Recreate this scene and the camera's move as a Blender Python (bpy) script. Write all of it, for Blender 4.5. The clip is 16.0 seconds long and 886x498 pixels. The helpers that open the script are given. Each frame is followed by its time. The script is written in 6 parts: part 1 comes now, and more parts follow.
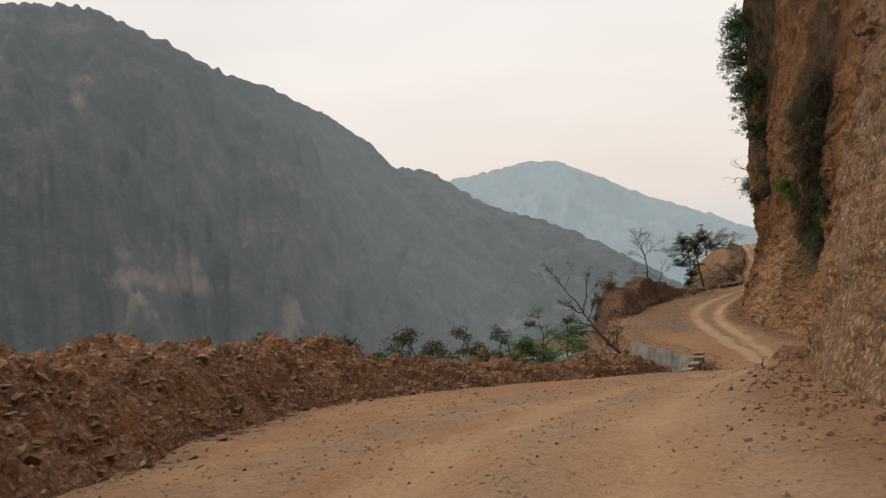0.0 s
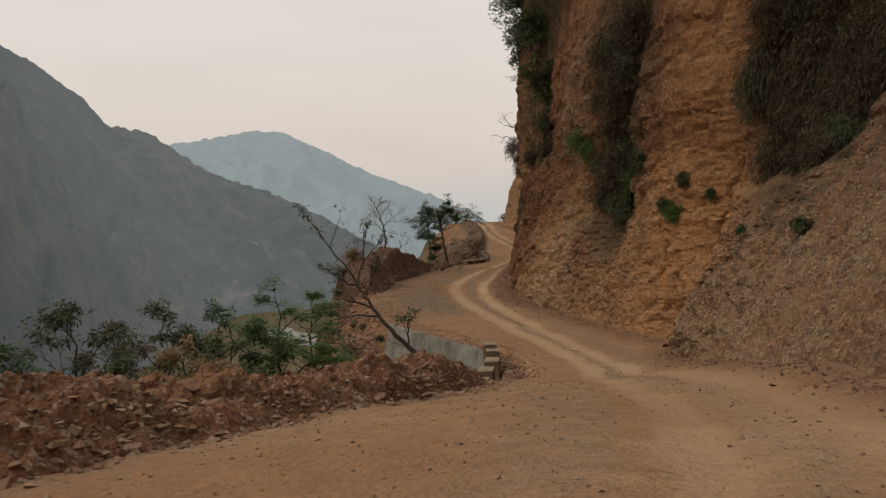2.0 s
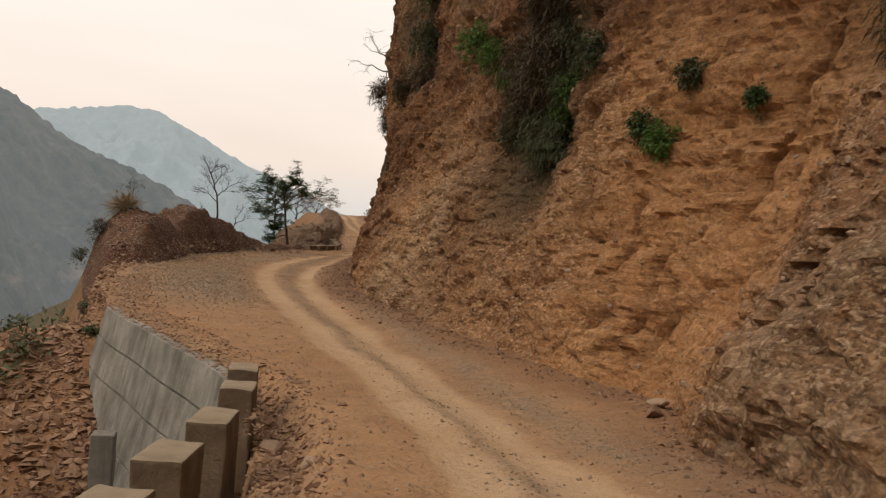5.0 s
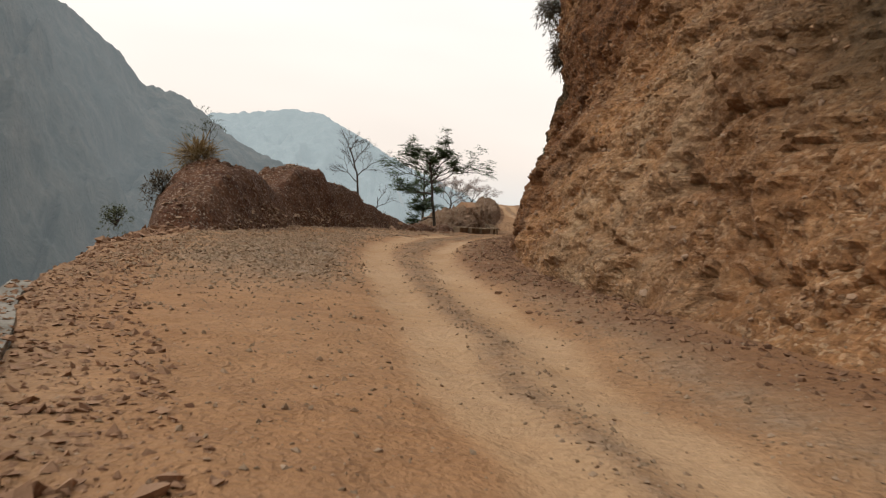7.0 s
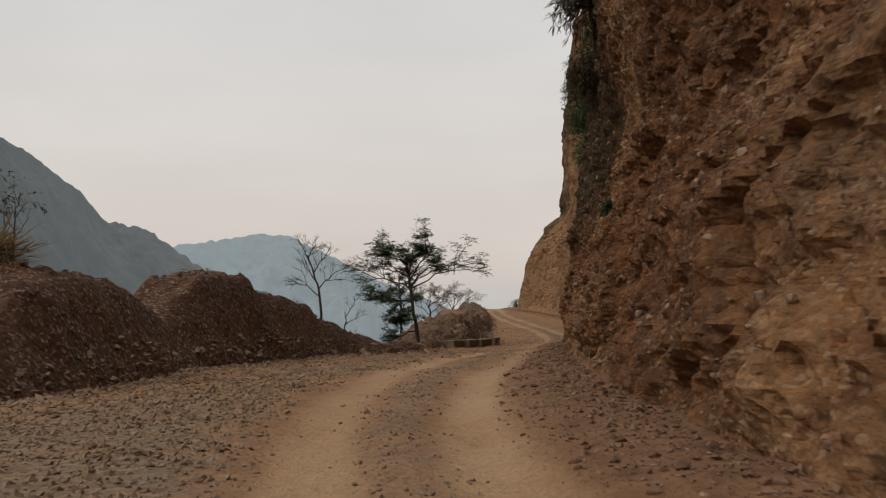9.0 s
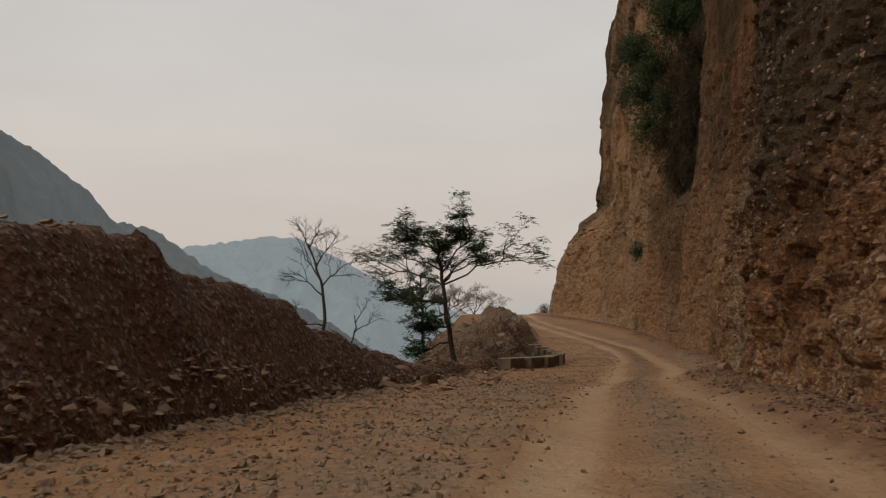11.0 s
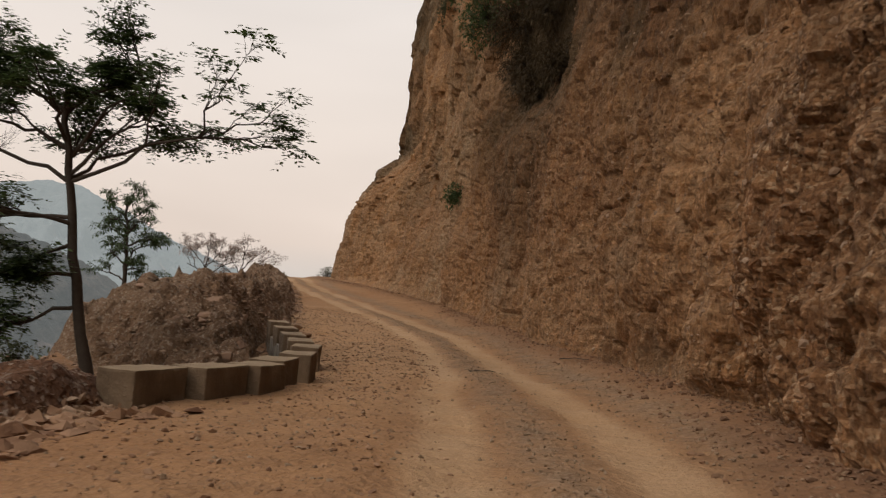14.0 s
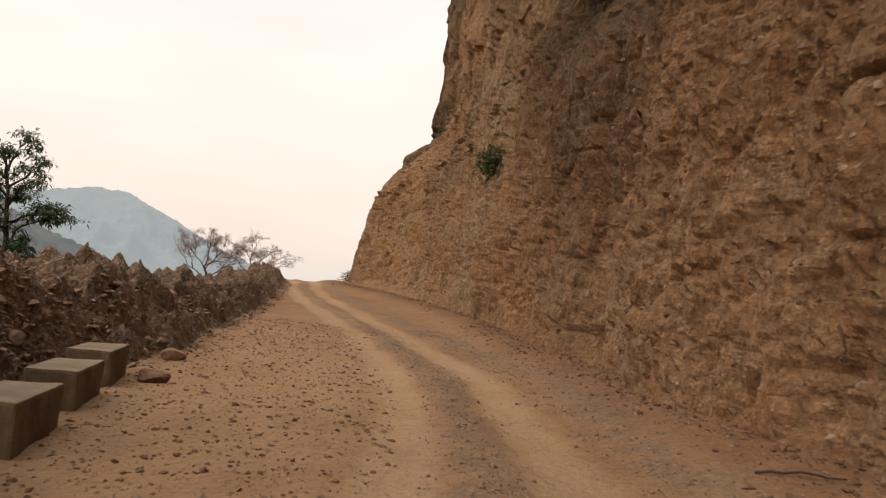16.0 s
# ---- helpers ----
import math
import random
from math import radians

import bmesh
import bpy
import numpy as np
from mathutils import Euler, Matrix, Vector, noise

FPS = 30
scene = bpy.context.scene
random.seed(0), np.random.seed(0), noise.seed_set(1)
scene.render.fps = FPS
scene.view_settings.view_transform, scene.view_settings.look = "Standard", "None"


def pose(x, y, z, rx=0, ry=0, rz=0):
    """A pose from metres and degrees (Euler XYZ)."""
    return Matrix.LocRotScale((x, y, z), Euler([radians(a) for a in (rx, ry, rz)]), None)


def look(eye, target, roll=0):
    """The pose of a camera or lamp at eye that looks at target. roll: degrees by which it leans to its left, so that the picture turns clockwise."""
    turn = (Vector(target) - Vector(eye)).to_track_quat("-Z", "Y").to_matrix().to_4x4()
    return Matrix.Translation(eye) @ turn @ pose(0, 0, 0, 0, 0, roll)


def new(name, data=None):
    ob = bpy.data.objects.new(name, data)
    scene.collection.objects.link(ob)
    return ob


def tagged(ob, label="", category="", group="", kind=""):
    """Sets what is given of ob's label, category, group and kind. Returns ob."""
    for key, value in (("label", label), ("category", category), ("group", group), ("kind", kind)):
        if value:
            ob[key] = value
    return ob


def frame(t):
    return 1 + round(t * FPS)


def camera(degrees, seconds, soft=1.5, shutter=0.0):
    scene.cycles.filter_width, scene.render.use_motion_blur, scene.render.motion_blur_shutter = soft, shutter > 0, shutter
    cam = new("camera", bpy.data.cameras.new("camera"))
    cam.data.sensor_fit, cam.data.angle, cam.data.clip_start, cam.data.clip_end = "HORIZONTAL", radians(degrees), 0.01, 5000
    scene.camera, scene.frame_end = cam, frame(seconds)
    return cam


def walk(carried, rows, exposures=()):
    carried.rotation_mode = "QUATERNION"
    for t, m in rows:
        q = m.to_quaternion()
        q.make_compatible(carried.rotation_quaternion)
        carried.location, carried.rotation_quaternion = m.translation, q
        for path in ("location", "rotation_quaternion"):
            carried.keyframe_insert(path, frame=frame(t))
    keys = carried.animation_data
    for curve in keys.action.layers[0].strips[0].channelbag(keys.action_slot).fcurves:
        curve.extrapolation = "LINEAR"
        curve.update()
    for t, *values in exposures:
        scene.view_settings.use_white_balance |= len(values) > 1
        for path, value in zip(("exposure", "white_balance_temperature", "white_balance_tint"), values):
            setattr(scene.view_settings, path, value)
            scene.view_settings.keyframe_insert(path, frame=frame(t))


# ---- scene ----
cam = camera(48.5, 16.0, soft=1.2, shutter=0.15)
METRES, EYE, TILT, LEAN, TURN = 125.0, 2.5, 0.0, 0.0, 5.0
ROWS = [
    (0.0, 0.0, 0.0, 0.0, 0.02, 0.26, 4.77),
    (0.5, -0.0037, 0.0296, -0.0018, -4.01, -0.19, 3.27),
    (1.0, -0.0036, 0.0615, -0.0039, -8.56, -0.94, 2.16),
    (1.5, -0.0006, 0.0936, -0.0063, -11.84, -1.84, 1.69),
    (2.0, 0.0056, 0.1239, -0.0087, -16.08, -2.17, 1.88),
    (2.5, 0.0146, 0.1528, -0.0114, -19.8, -2.03, 1.18),
    (3.0, 0.0257, 0.1804, -0.0145, -23.03, -1.68, -0.2),
    (4.25, 0.0567, 0.2475, -0.0240, -25.0, -1.5, -3.4),
    (5.5, 0.0872, 0.3157, -0.0334, -22.1, -1.37, -6.01),
    (6.0, 0.098, 0.3445, -0.0376, -19.86, -1.07, -6.13),
    (6.5, 0.1073, 0.3747, -0.0411, -16.64, -1.15, -5.47),
    (7.0, 0.1144, 0.4061, -0.0432, -14.25, -2.22, -4.73),
    (7.5, 0.1207, 0.4374, -0.0442, -14.51, -0.61, -3.55),
    (8.0, 0.1271, 0.4694, -0.0442, -14.9, 2.69, -2.29),
    (8.5, 0.134, 0.5001, -0.0442, -15.48, 4.02, -1.23),
    (9.0, 0.1412, 0.5306, -0.0435, -15.69, 4.23, 0.45),
    (10.25, 0.1525, 0.6072, -0.0426, -14.8, 4.5, 0.0),
    (11.5, 0.1713, 0.6838, -0.0416, -16.26, 4.61, -0.87),
    (12.0, 0.1819, 0.7133, -0.041, -18.63, 4.93, -1.36),
    (12.5, 0.1945, 0.7424, -0.0414, -21.4, 5.55, -1.72),
    (13.0, 0.2086, 0.7711, -0.0419, -23.81, 5.52, -2.07),
    (13.5, 0.2235, 0.7999, -0.0424, -25.68, 4.8, -2.79),
    (14.0, 0.2389, 0.8281, -0.0429, -27.37, 3.18, -4.0),
    (14.5, 0.2543, 0.8547, -0.0431, -28.34, 3.06, -4.88),
    (15.0, 0.2708, 0.8821, -0.0429, -28.7, 2.35, -4.76),
    (15.5, 0.2862, 0.9098, -0.043, -26.94, 2.93, -4.38),
    (16.0, 0.3004, 0.9384, -0.0427, -24.84, 3.62, -4.85),
]
EXPOSURES = [(0.0, -0.05, 6600, 10), (1.5, -0.3, 6700, 10), (3.0, -0.38, 6850, 11), (4.25, -0.15, 6950, 12), (5.5, 0.15, 7000, 12), (7.0, 0.19, 6600, 9), (7.75, 0.1, 6450, 8), (8.5, -0.28, 6500, 9), (11.0, -0.63, 6700, 10), (12.5, -0.68, 6850, 11), (13.5, -0.48, 6950, 13), (14.5, 0.0, 7050, 14), (16.0, 0.13, 7050, 14)]
walk(cam, [(t, pose(0, 0, EYE, TILT, LEAN, TURN) @ pose(METRES * x, METRES * y, METRES * z, 90 + pitch, roll, yaw)) for t, x, y, z, yaw, pitch, roll in ROWS],
     EXPOSURES)

# ---- light ----
world = bpy.data.worlds.new("hazy_sky")
scene.world = world
world.use_nodes = True
wn, wl = world.node_tree.nodes, world.node_tree.links
wn.clear()
w_out = wn.new("ShaderNodeOutputWorld")
w_bg = wn.new("ShaderNodeBackground")
w_sky = wn.new("ShaderNodeTexSky")
w_sky.sky_type, w_sky.sun_disc = "NISHITA", False
w_sky.sun_elevation, w_sky.sun_rotation = radians(38), radians(-75)
w_sky.dust_density, w_sky.air_density = 6.0, 1.0
w_tc = wn.new("ShaderNodeTexCoord")
w_sep = wn.new("ShaderNodeSeparateXYZ")
wl.new(w_tc.outputs["Generated"], w_sep.inputs[0])
w_ramp = wn.new("ShaderNodeValToRGB")
for i, (at, col) in enumerate(((0.0, (0.80, 0.80, 0.79)), (0.05, (1.0, 0.90, 0.83)), (0.17, (1.02, 0.96, 0.91)), (0.36, (0.98, 0.98, 0.98)), (1.0, (1.5, 1.5, 1.5)))):
    e = w_ramp.color_ramp.elements[i] if i < 2 else w_ramp.color_ramp.elements.new(at)
    e.position, e.color = at, (*col, 1)
wl.new(w_sep.outputs["Z"], w_ramp.inputs[0])
w_noise = wn.new("ShaderNodeTexNoise")
w_noise.inputs["Scale"].default_value, w_noise.inputs["Detail"].default_value = 2.2, 3
w_map = wn.new("ShaderNodeMapping")
w_map.inputs["Scale"].default_value = (1, 1, 3.5)
wl.new(w_tc.outputs["Generated"], w_map.inputs[0])
wl.new(w_map.outputs[0], w_noise.inputs["Vector"])
w_var = wn.new("ShaderNodeMapRange")
w_var.inputs["From Min"].default_value, w_var.inputs["From Max"].default_value = 0.3, 0.7
w_var.inputs["To Min"].default_value, w_var.inputs["To Max"].default_value = 0.93, 1.07
wl.new(w_noise.outputs["Fac"], w_var.inputs["Value"])
w_mul = wn.new("ShaderNodeVectorMath")
w_mul.operation = "SCALE"
wl.new(w_ramp.outputs[0], w_mul.inputs[0])
wl.new(w_var.outputs[0], w_mul.inputs["Scale"])
w_dim = wn.new("ShaderNodeVectorMath")
w_dim.operation = "SCALE"
w_dim.inputs["Scale"].default_value = 0.06
wl.new(w_sky.outputs[0], w_dim.inputs[0])
w_add = wn.new("ShaderNodeMix")
w_add.data_type = "RGBA"
w_add.inputs[0].default_value = 0.88
wl.new(w_dim.outputs[0], w_add.inputs[6])
wl.new(w_mul.outputs[0], w_add.inputs[7])
wl.new(w_add.outputs[2], w_bg.inputs["Color"])
w_bg.inputs["Strength"].default_value = 1.0
wl.new(w_bg.outputs[0], w_out.inputs[0])

sun = new("sun", bpy.data.lights.new("sun", "SUN"))
sun.data.energy, sun.data.angle, sun.data.color = 0.9, radians(25), (1.0, 0.94, 0.86)
sun.matrix_world = look((-60, 20, 50), (0, 36, 0))


# ---- noise on arrays ----
def hash3(ix, iy, iz, k):
    n = (ix.astype(np.int64) * 374761393 + iy.astype(np.int64) * 668265263 + iz.astype(np.int64) * 1274126177 + k * 974634777) & 0xFFFFFFFF
    n = ((n ^ (n >> 13)) * 1274126177) & 0xFFFFFFFF
    n = ((n ^ (n >> 15)) * 2246822519) & 0xFFFFFFFF
    return (n ^ (n >> 16)) / 4294967295.0


def vnoise(p, k=0):
    """Smooth noise in -1..1 at the points p (n x 3)."""
    i = np.floor(p).astype(np.int64)
    f = p - i
    f = f * f * f * (f * (f * 6 - 15) + 10)
    out = np.zeros(len(p))
    for dx in (0, 1):
        for dy in (0, 1):
            for dz in (0, 1):
                w = np.where(dx, f[:, 0], 1 - f[:, 0]) * np.where(dy, f[:, 1], 1 - f[:, 1]) * np.where(dz, f[:, 2], 1 - f[:, 2])
                out += w * hash3(i[:, 0] + dx, i[:, 1] + dy, i[:, 2] + dz, k)
    return out * 2 - 1


def fbm(p, octaves=4, gain=0.5, k=0):
    out, amp = np.zeros(len(p)), 1.0
    for o in range(octaves):
        out += amp * vnoise(p * 2.03 ** o + 17.3 * o, k + o)
        amp *= gain
    return out


def cells(p, k=0):
    """Distance to the nearest and second nearest of scattered seeds, and the nearest one's own value."""
    i = np.floor(p).astype(np.int64)
    d1, d2, val = np.full(len(p), 9.0), np.full(len(p), 9.0), np.zeros(len(p))
    for dx in (-1, 0, 1):
        for dy in (-1, 0, 1):
            for dz in (-1, 0, 1):
                c = i + (dx, dy, dz)
                s = np.stack([c[:, a] + hash3(c[:, 0], c[:, 1], c[:, 2], k + a) for a in range(3)], 1)
                d = np.linalg.norm(p - s, axis=1)
                v = hash3(c[:, 0], c[:, 1], c[:, 2], k + 7)
                near = d < d1
                d2 = np.where(near, d1, np.minimum(d2, d))
                val = np.where(near, v, val)
                d1 = np.where(near, d, d1)
    return d1, d2, val


def smooth(a, b, v):
    s = np.clip((v - a) / (b - a), 0, 1)
    return s * s * (3 - 2 * s)


def curve(table):
    """A smooth function through (value, at) pairs, given in order of at."""
    at, val = np.array([q[1] for q in table], float), np.array([q[0] for q in table], float)
    step = np.diff(val) / np.diff(at)
    slope = np.concatenate([step[:1], np.where(step[:-1] * step[1:] > 0, 2 * step[:-1] * step[1:] / (step[:-1] + step[1:] + 1e-12), 0), step[-1:]])

    def f(v):
        v = np.clip(np.asarray(v, float), at[0], at[-1])
        i = np.clip(np.searchsorted(at, v) - 1, 0, len(at) - 2)
        h = at[i + 1] - at[i]
        s = (v - at[i]) / h
        return val[i] * (1 + 2 * s) * (1 - s) ** 2 + slope[i] * h * s * (1 - s) ** 2 + val[i + 1] * s * s * (3 - 2 * s) + slope[i + 1] * h * s * s * (s - 1)
    return f


# ---- materials ----
def material(name):
    m = bpy.data.materials.new(name)
    m.use_nodes = True
    nt = m.node_tree
    b = nt.nodes["Principled BSDF"]
    b.inputs["Roughness"].default_value = 0.92
    b.inputs["Specular IOR Level"].default_value = 0.25
    return m, nt, b


def put(nt, kind, *links_in, **settings):
    """A node; links_in are (socket name or index, output or value)."""
    n = nt.nodes.new(kind)
    for key, value in settings.items():
        setattr(n, key, value)
    for key, value in links_in:
        if isinstance(value, bpy.types.NodeSocket):
            nt.links.new(value, n.inputs[key])
        else:
            n.inputs[key].default_value = value
    return n


def place_of(nt, scale=(1, 1, 1), turn=(0, 0, 0)):
    tc = put(nt, "ShaderNodeTexCoord")
    return put(nt, "ShaderNodeMapping", ("Vector", tc.outputs["Object"]), ("Scale", scale), ("Rotation", [radians(a) for a in turn])).outputs[0]


def grain(nt, at, scale, detail=6.0, rough=0.6, lo=0.35, hi=0.65, distort=0.0):
    n = put(nt, "ShaderNodeTexNoise", ("Vector", at), ("Scale", scale), ("Detail", detail), ("Roughness", rough), ("Distortion", distort))
    r = put(nt, "ShaderNodeMapRange", ("Value", n.outputs["Fac"]), ("From Min", lo), ("From Max", hi))
    return r.outputs[0]


def blend(nt, fac, a, b, mode="MIX"):
    n = put(nt, "ShaderNodeMix", data_type="RGBA", blend_type=mode)
    for i, v in ((0, fac), (6, a), (7, b)):
        if isinstance(v, bpy.types.NodeSocket):
            nt.links.new(v, n.inputs[i])
        else:
            n.inputs[i].default_value = v if i == 0 else (*v, 1)
    return n.outputs[2]


def calc(nt, op, a, b=0.0, c=0.0):
    return put(nt, "ShaderNodeMath", (0, a), (1, b), (2, c), operation=op).outputs[0]


def layer(nt, name):
    return put(nt, "ShaderNodeAttribute", attribute_name=name).outputs["Fac"]


def relief(nt, b, *heights):
    """Bumps one over the other: (height, strength, distance)."""
    last = None
    for h, s, d in heights:
        n = put(nt, "ShaderNodeBump", ("Height", h), ("Strength", s), ("Distance", d))
        if last:
            nt.links.new(last, n.inputs["Normal"])
        last = n.outputs[0]
    nt.links.new(last, b.inputs["Normal"])


def rock_material():
    m, nt, b = material("cut_rock")
    p = place_of(nt)
    bed = place_of(nt, (0.5, 0.45, 3.2), (14, 6, 0))
    streak = place_of(nt, (1.6, 1.6, 0.28))
    warp = put(nt, "ShaderNodeTexNoise", ("Vector", p), ("Scale", 1.1), ("Detail", 3.0))
    bent = put(nt, "ShaderNodeVectorMath", (0, p), (1, put(nt, "ShaderNodeVectorMath", (0, warp.outputs["Color"]), ("Scale", 0.22), operation="SCALE").outputs[0]), operation="ADD").outputs[0]
    big = grain(nt, p, 0.16, 4, 0.55, 0.38, 0.62)
    mid = grain(nt, p, 0.9, 6, 0.65, 0.36, 0.64, 0.6)
    fine = grain(nt, p, 7.0, 6, 0.72, 0.3, 0.7)
    strata = grain(nt, bed, 1.3, 7, 0.68, 0.38, 0.62, 0.8)
    run = grain(nt, streak, 1.2, 6, 0.65, 0.36, 0.64)

    def chips(scale, stretch, turn):
        at = put(nt, "ShaderNodeMapping", ("Vector", bent), ("Scale", stretch), ("Rotation", [radians(a) for a in turn])).outputs[0]
        v = put(nt, "ShaderNodeTexVoronoi", ("Vector", at), ("Scale", scale), ("Randomness", 1.0), feature="F1")
        c = put(nt, "ShaderNodeSeparateColor", ("Color", v.outputs["Color"]))
        return calc(nt, "ADD", c.outputs[0], calc(nt, "MULTIPLY", v.outputs["Distance"], -0.9)), c.outputs[1]
    up = layer(nt, "upright")
    flat_h, flat_t = chips(3.4, (0.8, 0.8, 2.6), (14, 6, 0))
    tall_h, tall_t = chips(5.0, (2.9, 2.9, 0.7), (8, -6, 0))
    tiny_h, tiny_t = chips(13.0, (1.0, 1.0, 1.6), (20, 12, 0))
    mixf = put(nt, "ShaderNodeMix", (0, up), (2, flat_h), (3, tall_h), data_type="FLOAT").outputs[0]
    mixt = put(nt, "ShaderNodeMix", (0, up), (2, flat_t), (3, tall_t), data_type="FLOAT").outputs[0]
    lump = grain(nt, p, 2.6, 7, 0.72, 0.3, 0.7, 0.9)
    patch = grain(nt, p, 0.55, 5, 0.62, 0.42, 0.6, 0.7)
    soft = layer(nt, "soft")
    broken = calc(nt, "MULTIPLY", calc(nt, "ADD", 0.5, calc(nt, "MULTIPLY", patch, 0.5)), calc(nt, "SUBTRACT", 1.0, calc(nt, "MULTIPLY", soft, 0.65)))
    claw = grain(nt, place_of(nt, (8.0, 8.0, 0.8), (6, -5, 0)), 1.0, 4, 0.6, 0.36, 0.64)
    col = blend(nt, strata, (0.26, 0.113, 0.048), (0.44, 0.22, 0.1))
    col = blend(nt, calc(nt, "MULTIPLY", big, 0.5), col, (0.36, 0.225, 0.12))
    col = blend(nt, calc(nt, "MULTIPLY", run, 0.45), col, (0.20, 0.093, 0.04))
    col = blend(nt, calc(nt, "MULTIPLY", layer(nt, "ochre"), 0.75), col, blend(nt, strata, (0.36, 0.16, 0.058), (0.50, 0.258, 0.108)))
    grey = blend(nt, mid, (0.25, 0.185, 0.115), (0.43, 0.335, 0.225))
    gm = calc(nt, "MULTIPLY", layer(nt, "grey"), calc(nt, "ADD", calc(nt, "MULTIPLY", mid, 0.6), 0.35))
    col = blend(nt, gm, col, grey)
    pale = put(nt, "ShaderNodeMapRange", ("Value", tiny_t), ("From Min", 0.66), ("From Max", 0.95)).outputs[0]
    col = blend(nt, calc(nt, "MULTIPLY", pale, calc(nt, "MULTIPLY", broken, 0.7)), col, (0.50, 0.385, 0.265))
    # brown rock tint, also used as painted shadow high on the cliff
    col = blend(nt, calc(nt, "MULTIPLY", layer(nt, "umber_shade"), 0.88), col, blend(nt, run, (0.105, 0.042, 0.017), (0.26, 0.112, 0.042)))
    col = blend(nt, calc(nt, "MULTIPLY", broken, 0.6), col, blend(nt, mixt, (0.5, 0.47, 0.45), (1.3, 1.3, 1.28)), "MULTIPLY")
    col = blend(nt, calc(nt, "MULTIPLY", broken, 0.65), col, blend(nt, tiny_t, (0.4, 0.37, 0.34), (1.35, 1.33, 1.3)), "MULTIPLY")
    thin = put(nt, "ShaderNodeTexNoise", ("Vector", place_of(nt, (0.16, 0.22, 3.6), (12, 7, 0))), ("Scale", 1.6), ("Detail", 4.0)).outputs["Fac"]
    line = put(nt, "ShaderNodeMapRange", ("Value", calc(nt, "ABSOLUTE", calc(nt, "SUBTRACT", thin, 0.5))), ("From Min", 0.0), ("From Max", 0.018), ("To Min", 1.0), ("To Max", 0.0)).outputs[0]
    line = calc(nt, "MULTIPLY", line, calc(nt, "MULTIPLY", patch, calc(nt, "ADD", 0.1, calc(nt, "MULTIPLY", layer(nt, "ochre"), 0.6))))
    col = blend(nt, calc(nt, "MULTIPLY", line, 0.6), col, (0.10, 0.045, 0.02))
    col = blend(nt, 0.4, col, blend(nt, lump, (0.5, 0.47, 0.44), (1.4, 1.38, 1.35)), "MULTIPLY")
    col = blend(nt, calc(nt, "MULTIPLY", up, 0.3), col, blend(nt, claw, (0.5, 0.48, 0.45), (1.4, 1.38, 1.35)), "MULTIPLY")
    col = blend(nt, 0.5, col, blend(nt, fine, (0.4, 0.38, 0.35), (1.45, 1.42, 1.38)), "MULTIPLY")
    # scrub brown; the same mask paints shade into hollows and high dark bands
    col = blend(nt, calc(nt, "MULTIPLY", layer(nt, "scrub_shade"), 0.85), col, blend(nt, fine, (0.03, 0.024, 0.012), (0.10, 0.07, 0.034)))
    nt.links.new(col, b.inputs["Base Color"])
    relief(nt, b, (strata, 0.4, 0.2), (mid, 0.6, 0.25), (lump, 0.5, 0.1), (calc(nt, "MULTIPLY", claw, up), 0.5, 0.05), (calc(nt, "SUBTRACT", 1.0, line), 0.6, 0.08), (calc(nt, "MULTIPLY", mixf, broken), 0.8, 0.12), (calc(nt, "MULTIPLY", tiny_h, broken), 0.8, 0.05), (fine, 0.7, 0.035))
    return m


def road_material():
    m, nt, b = material("dirt_road")
    p = place_of(nt)
    big = grain(nt, p, 0.22, 4, 0.55, 0.36, 0.64)
    mid = grain(nt, p, 1.4, 6, 0.65, 0.35, 0.65)
    fine = grain(nt, p, 14.0, 6, 0.7, 0.3, 0.7)
    peb = put(nt, "ShaderNodeTexVoronoi", ("Vector", p), ("Scale", 13.0), feature="F1")
    peb2 = put(nt, "ShaderNodeTexVoronoi", ("Vector", p), ("Scale", 31.0), feature="F1")
    col = blend(nt, big, (0.312, 0.16, 0.072), (0.378, 0.213, 0.105))
    col = blend(nt, calc(nt, "MULTIPLY", mid, 0.65), col, (0.235, 0.12, 0.055))
    tone = put(nt, "ShaderNodeSeparateColor", ("Color", peb.outputs["Color"])).outputs[0]
    gcol = blend(nt, tone, (0.11, 0.08, 0.05), (0.28, 0.215, 0.155))
    gm = calc(nt, "MULTIPLY", layer(nt, "gravel"), calc(nt, "ADD", calc(nt, "MULTIPLY", mid, 0.55), 0.4))
    col = blend(nt, gm, col, gcol)
    tm = calc(nt, "MULTIPLY", layer(nt, "track"), calc(nt, "ADD", calc(nt, "MULTIPLY", mid, 0.3), 0.65))
    col = blend(nt, tm, col, blend(nt, big, (0.40, 0.245, 0.128), (0.45, 0.295, 0.17)))
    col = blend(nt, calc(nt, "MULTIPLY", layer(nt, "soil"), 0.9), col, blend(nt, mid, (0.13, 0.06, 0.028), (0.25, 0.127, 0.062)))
    col = blend(nt, calc(nt, "MULTIPLY", layer(nt, "green"), calc(nt, "ADD", calc(nt, "MULTIPLY", mid, 0.7), 0.3)), col, blend(nt, fine, (0.035, 0.045, 0.02), (0.09, 0.095, 0.045)))
    col = blend(nt, 0.4, col, blend(nt, fine, (0.45, 0.42, 0.38), (1.25, 1.25, 1.25)), "MULTIPLY")
    nt.links.new(col, b.inputs["Base Color"])
    rough = calc(nt, "SUBTRACT", 1.0, calc(nt, "MULTIPLY", layer(nt, "track"), 0.75))
    peb_h = calc(nt, "MULTIPLY", peb.outputs["Distance"], rough)
    relief(nt, b, (big, 0.4, 0.25), (mid, 0.5, 0.12), (peb_h, 0.4, 0.05), (peb2.outputs["Distance"], 0.3, 0.02), (fine, 0.35, 0.015))
    return m


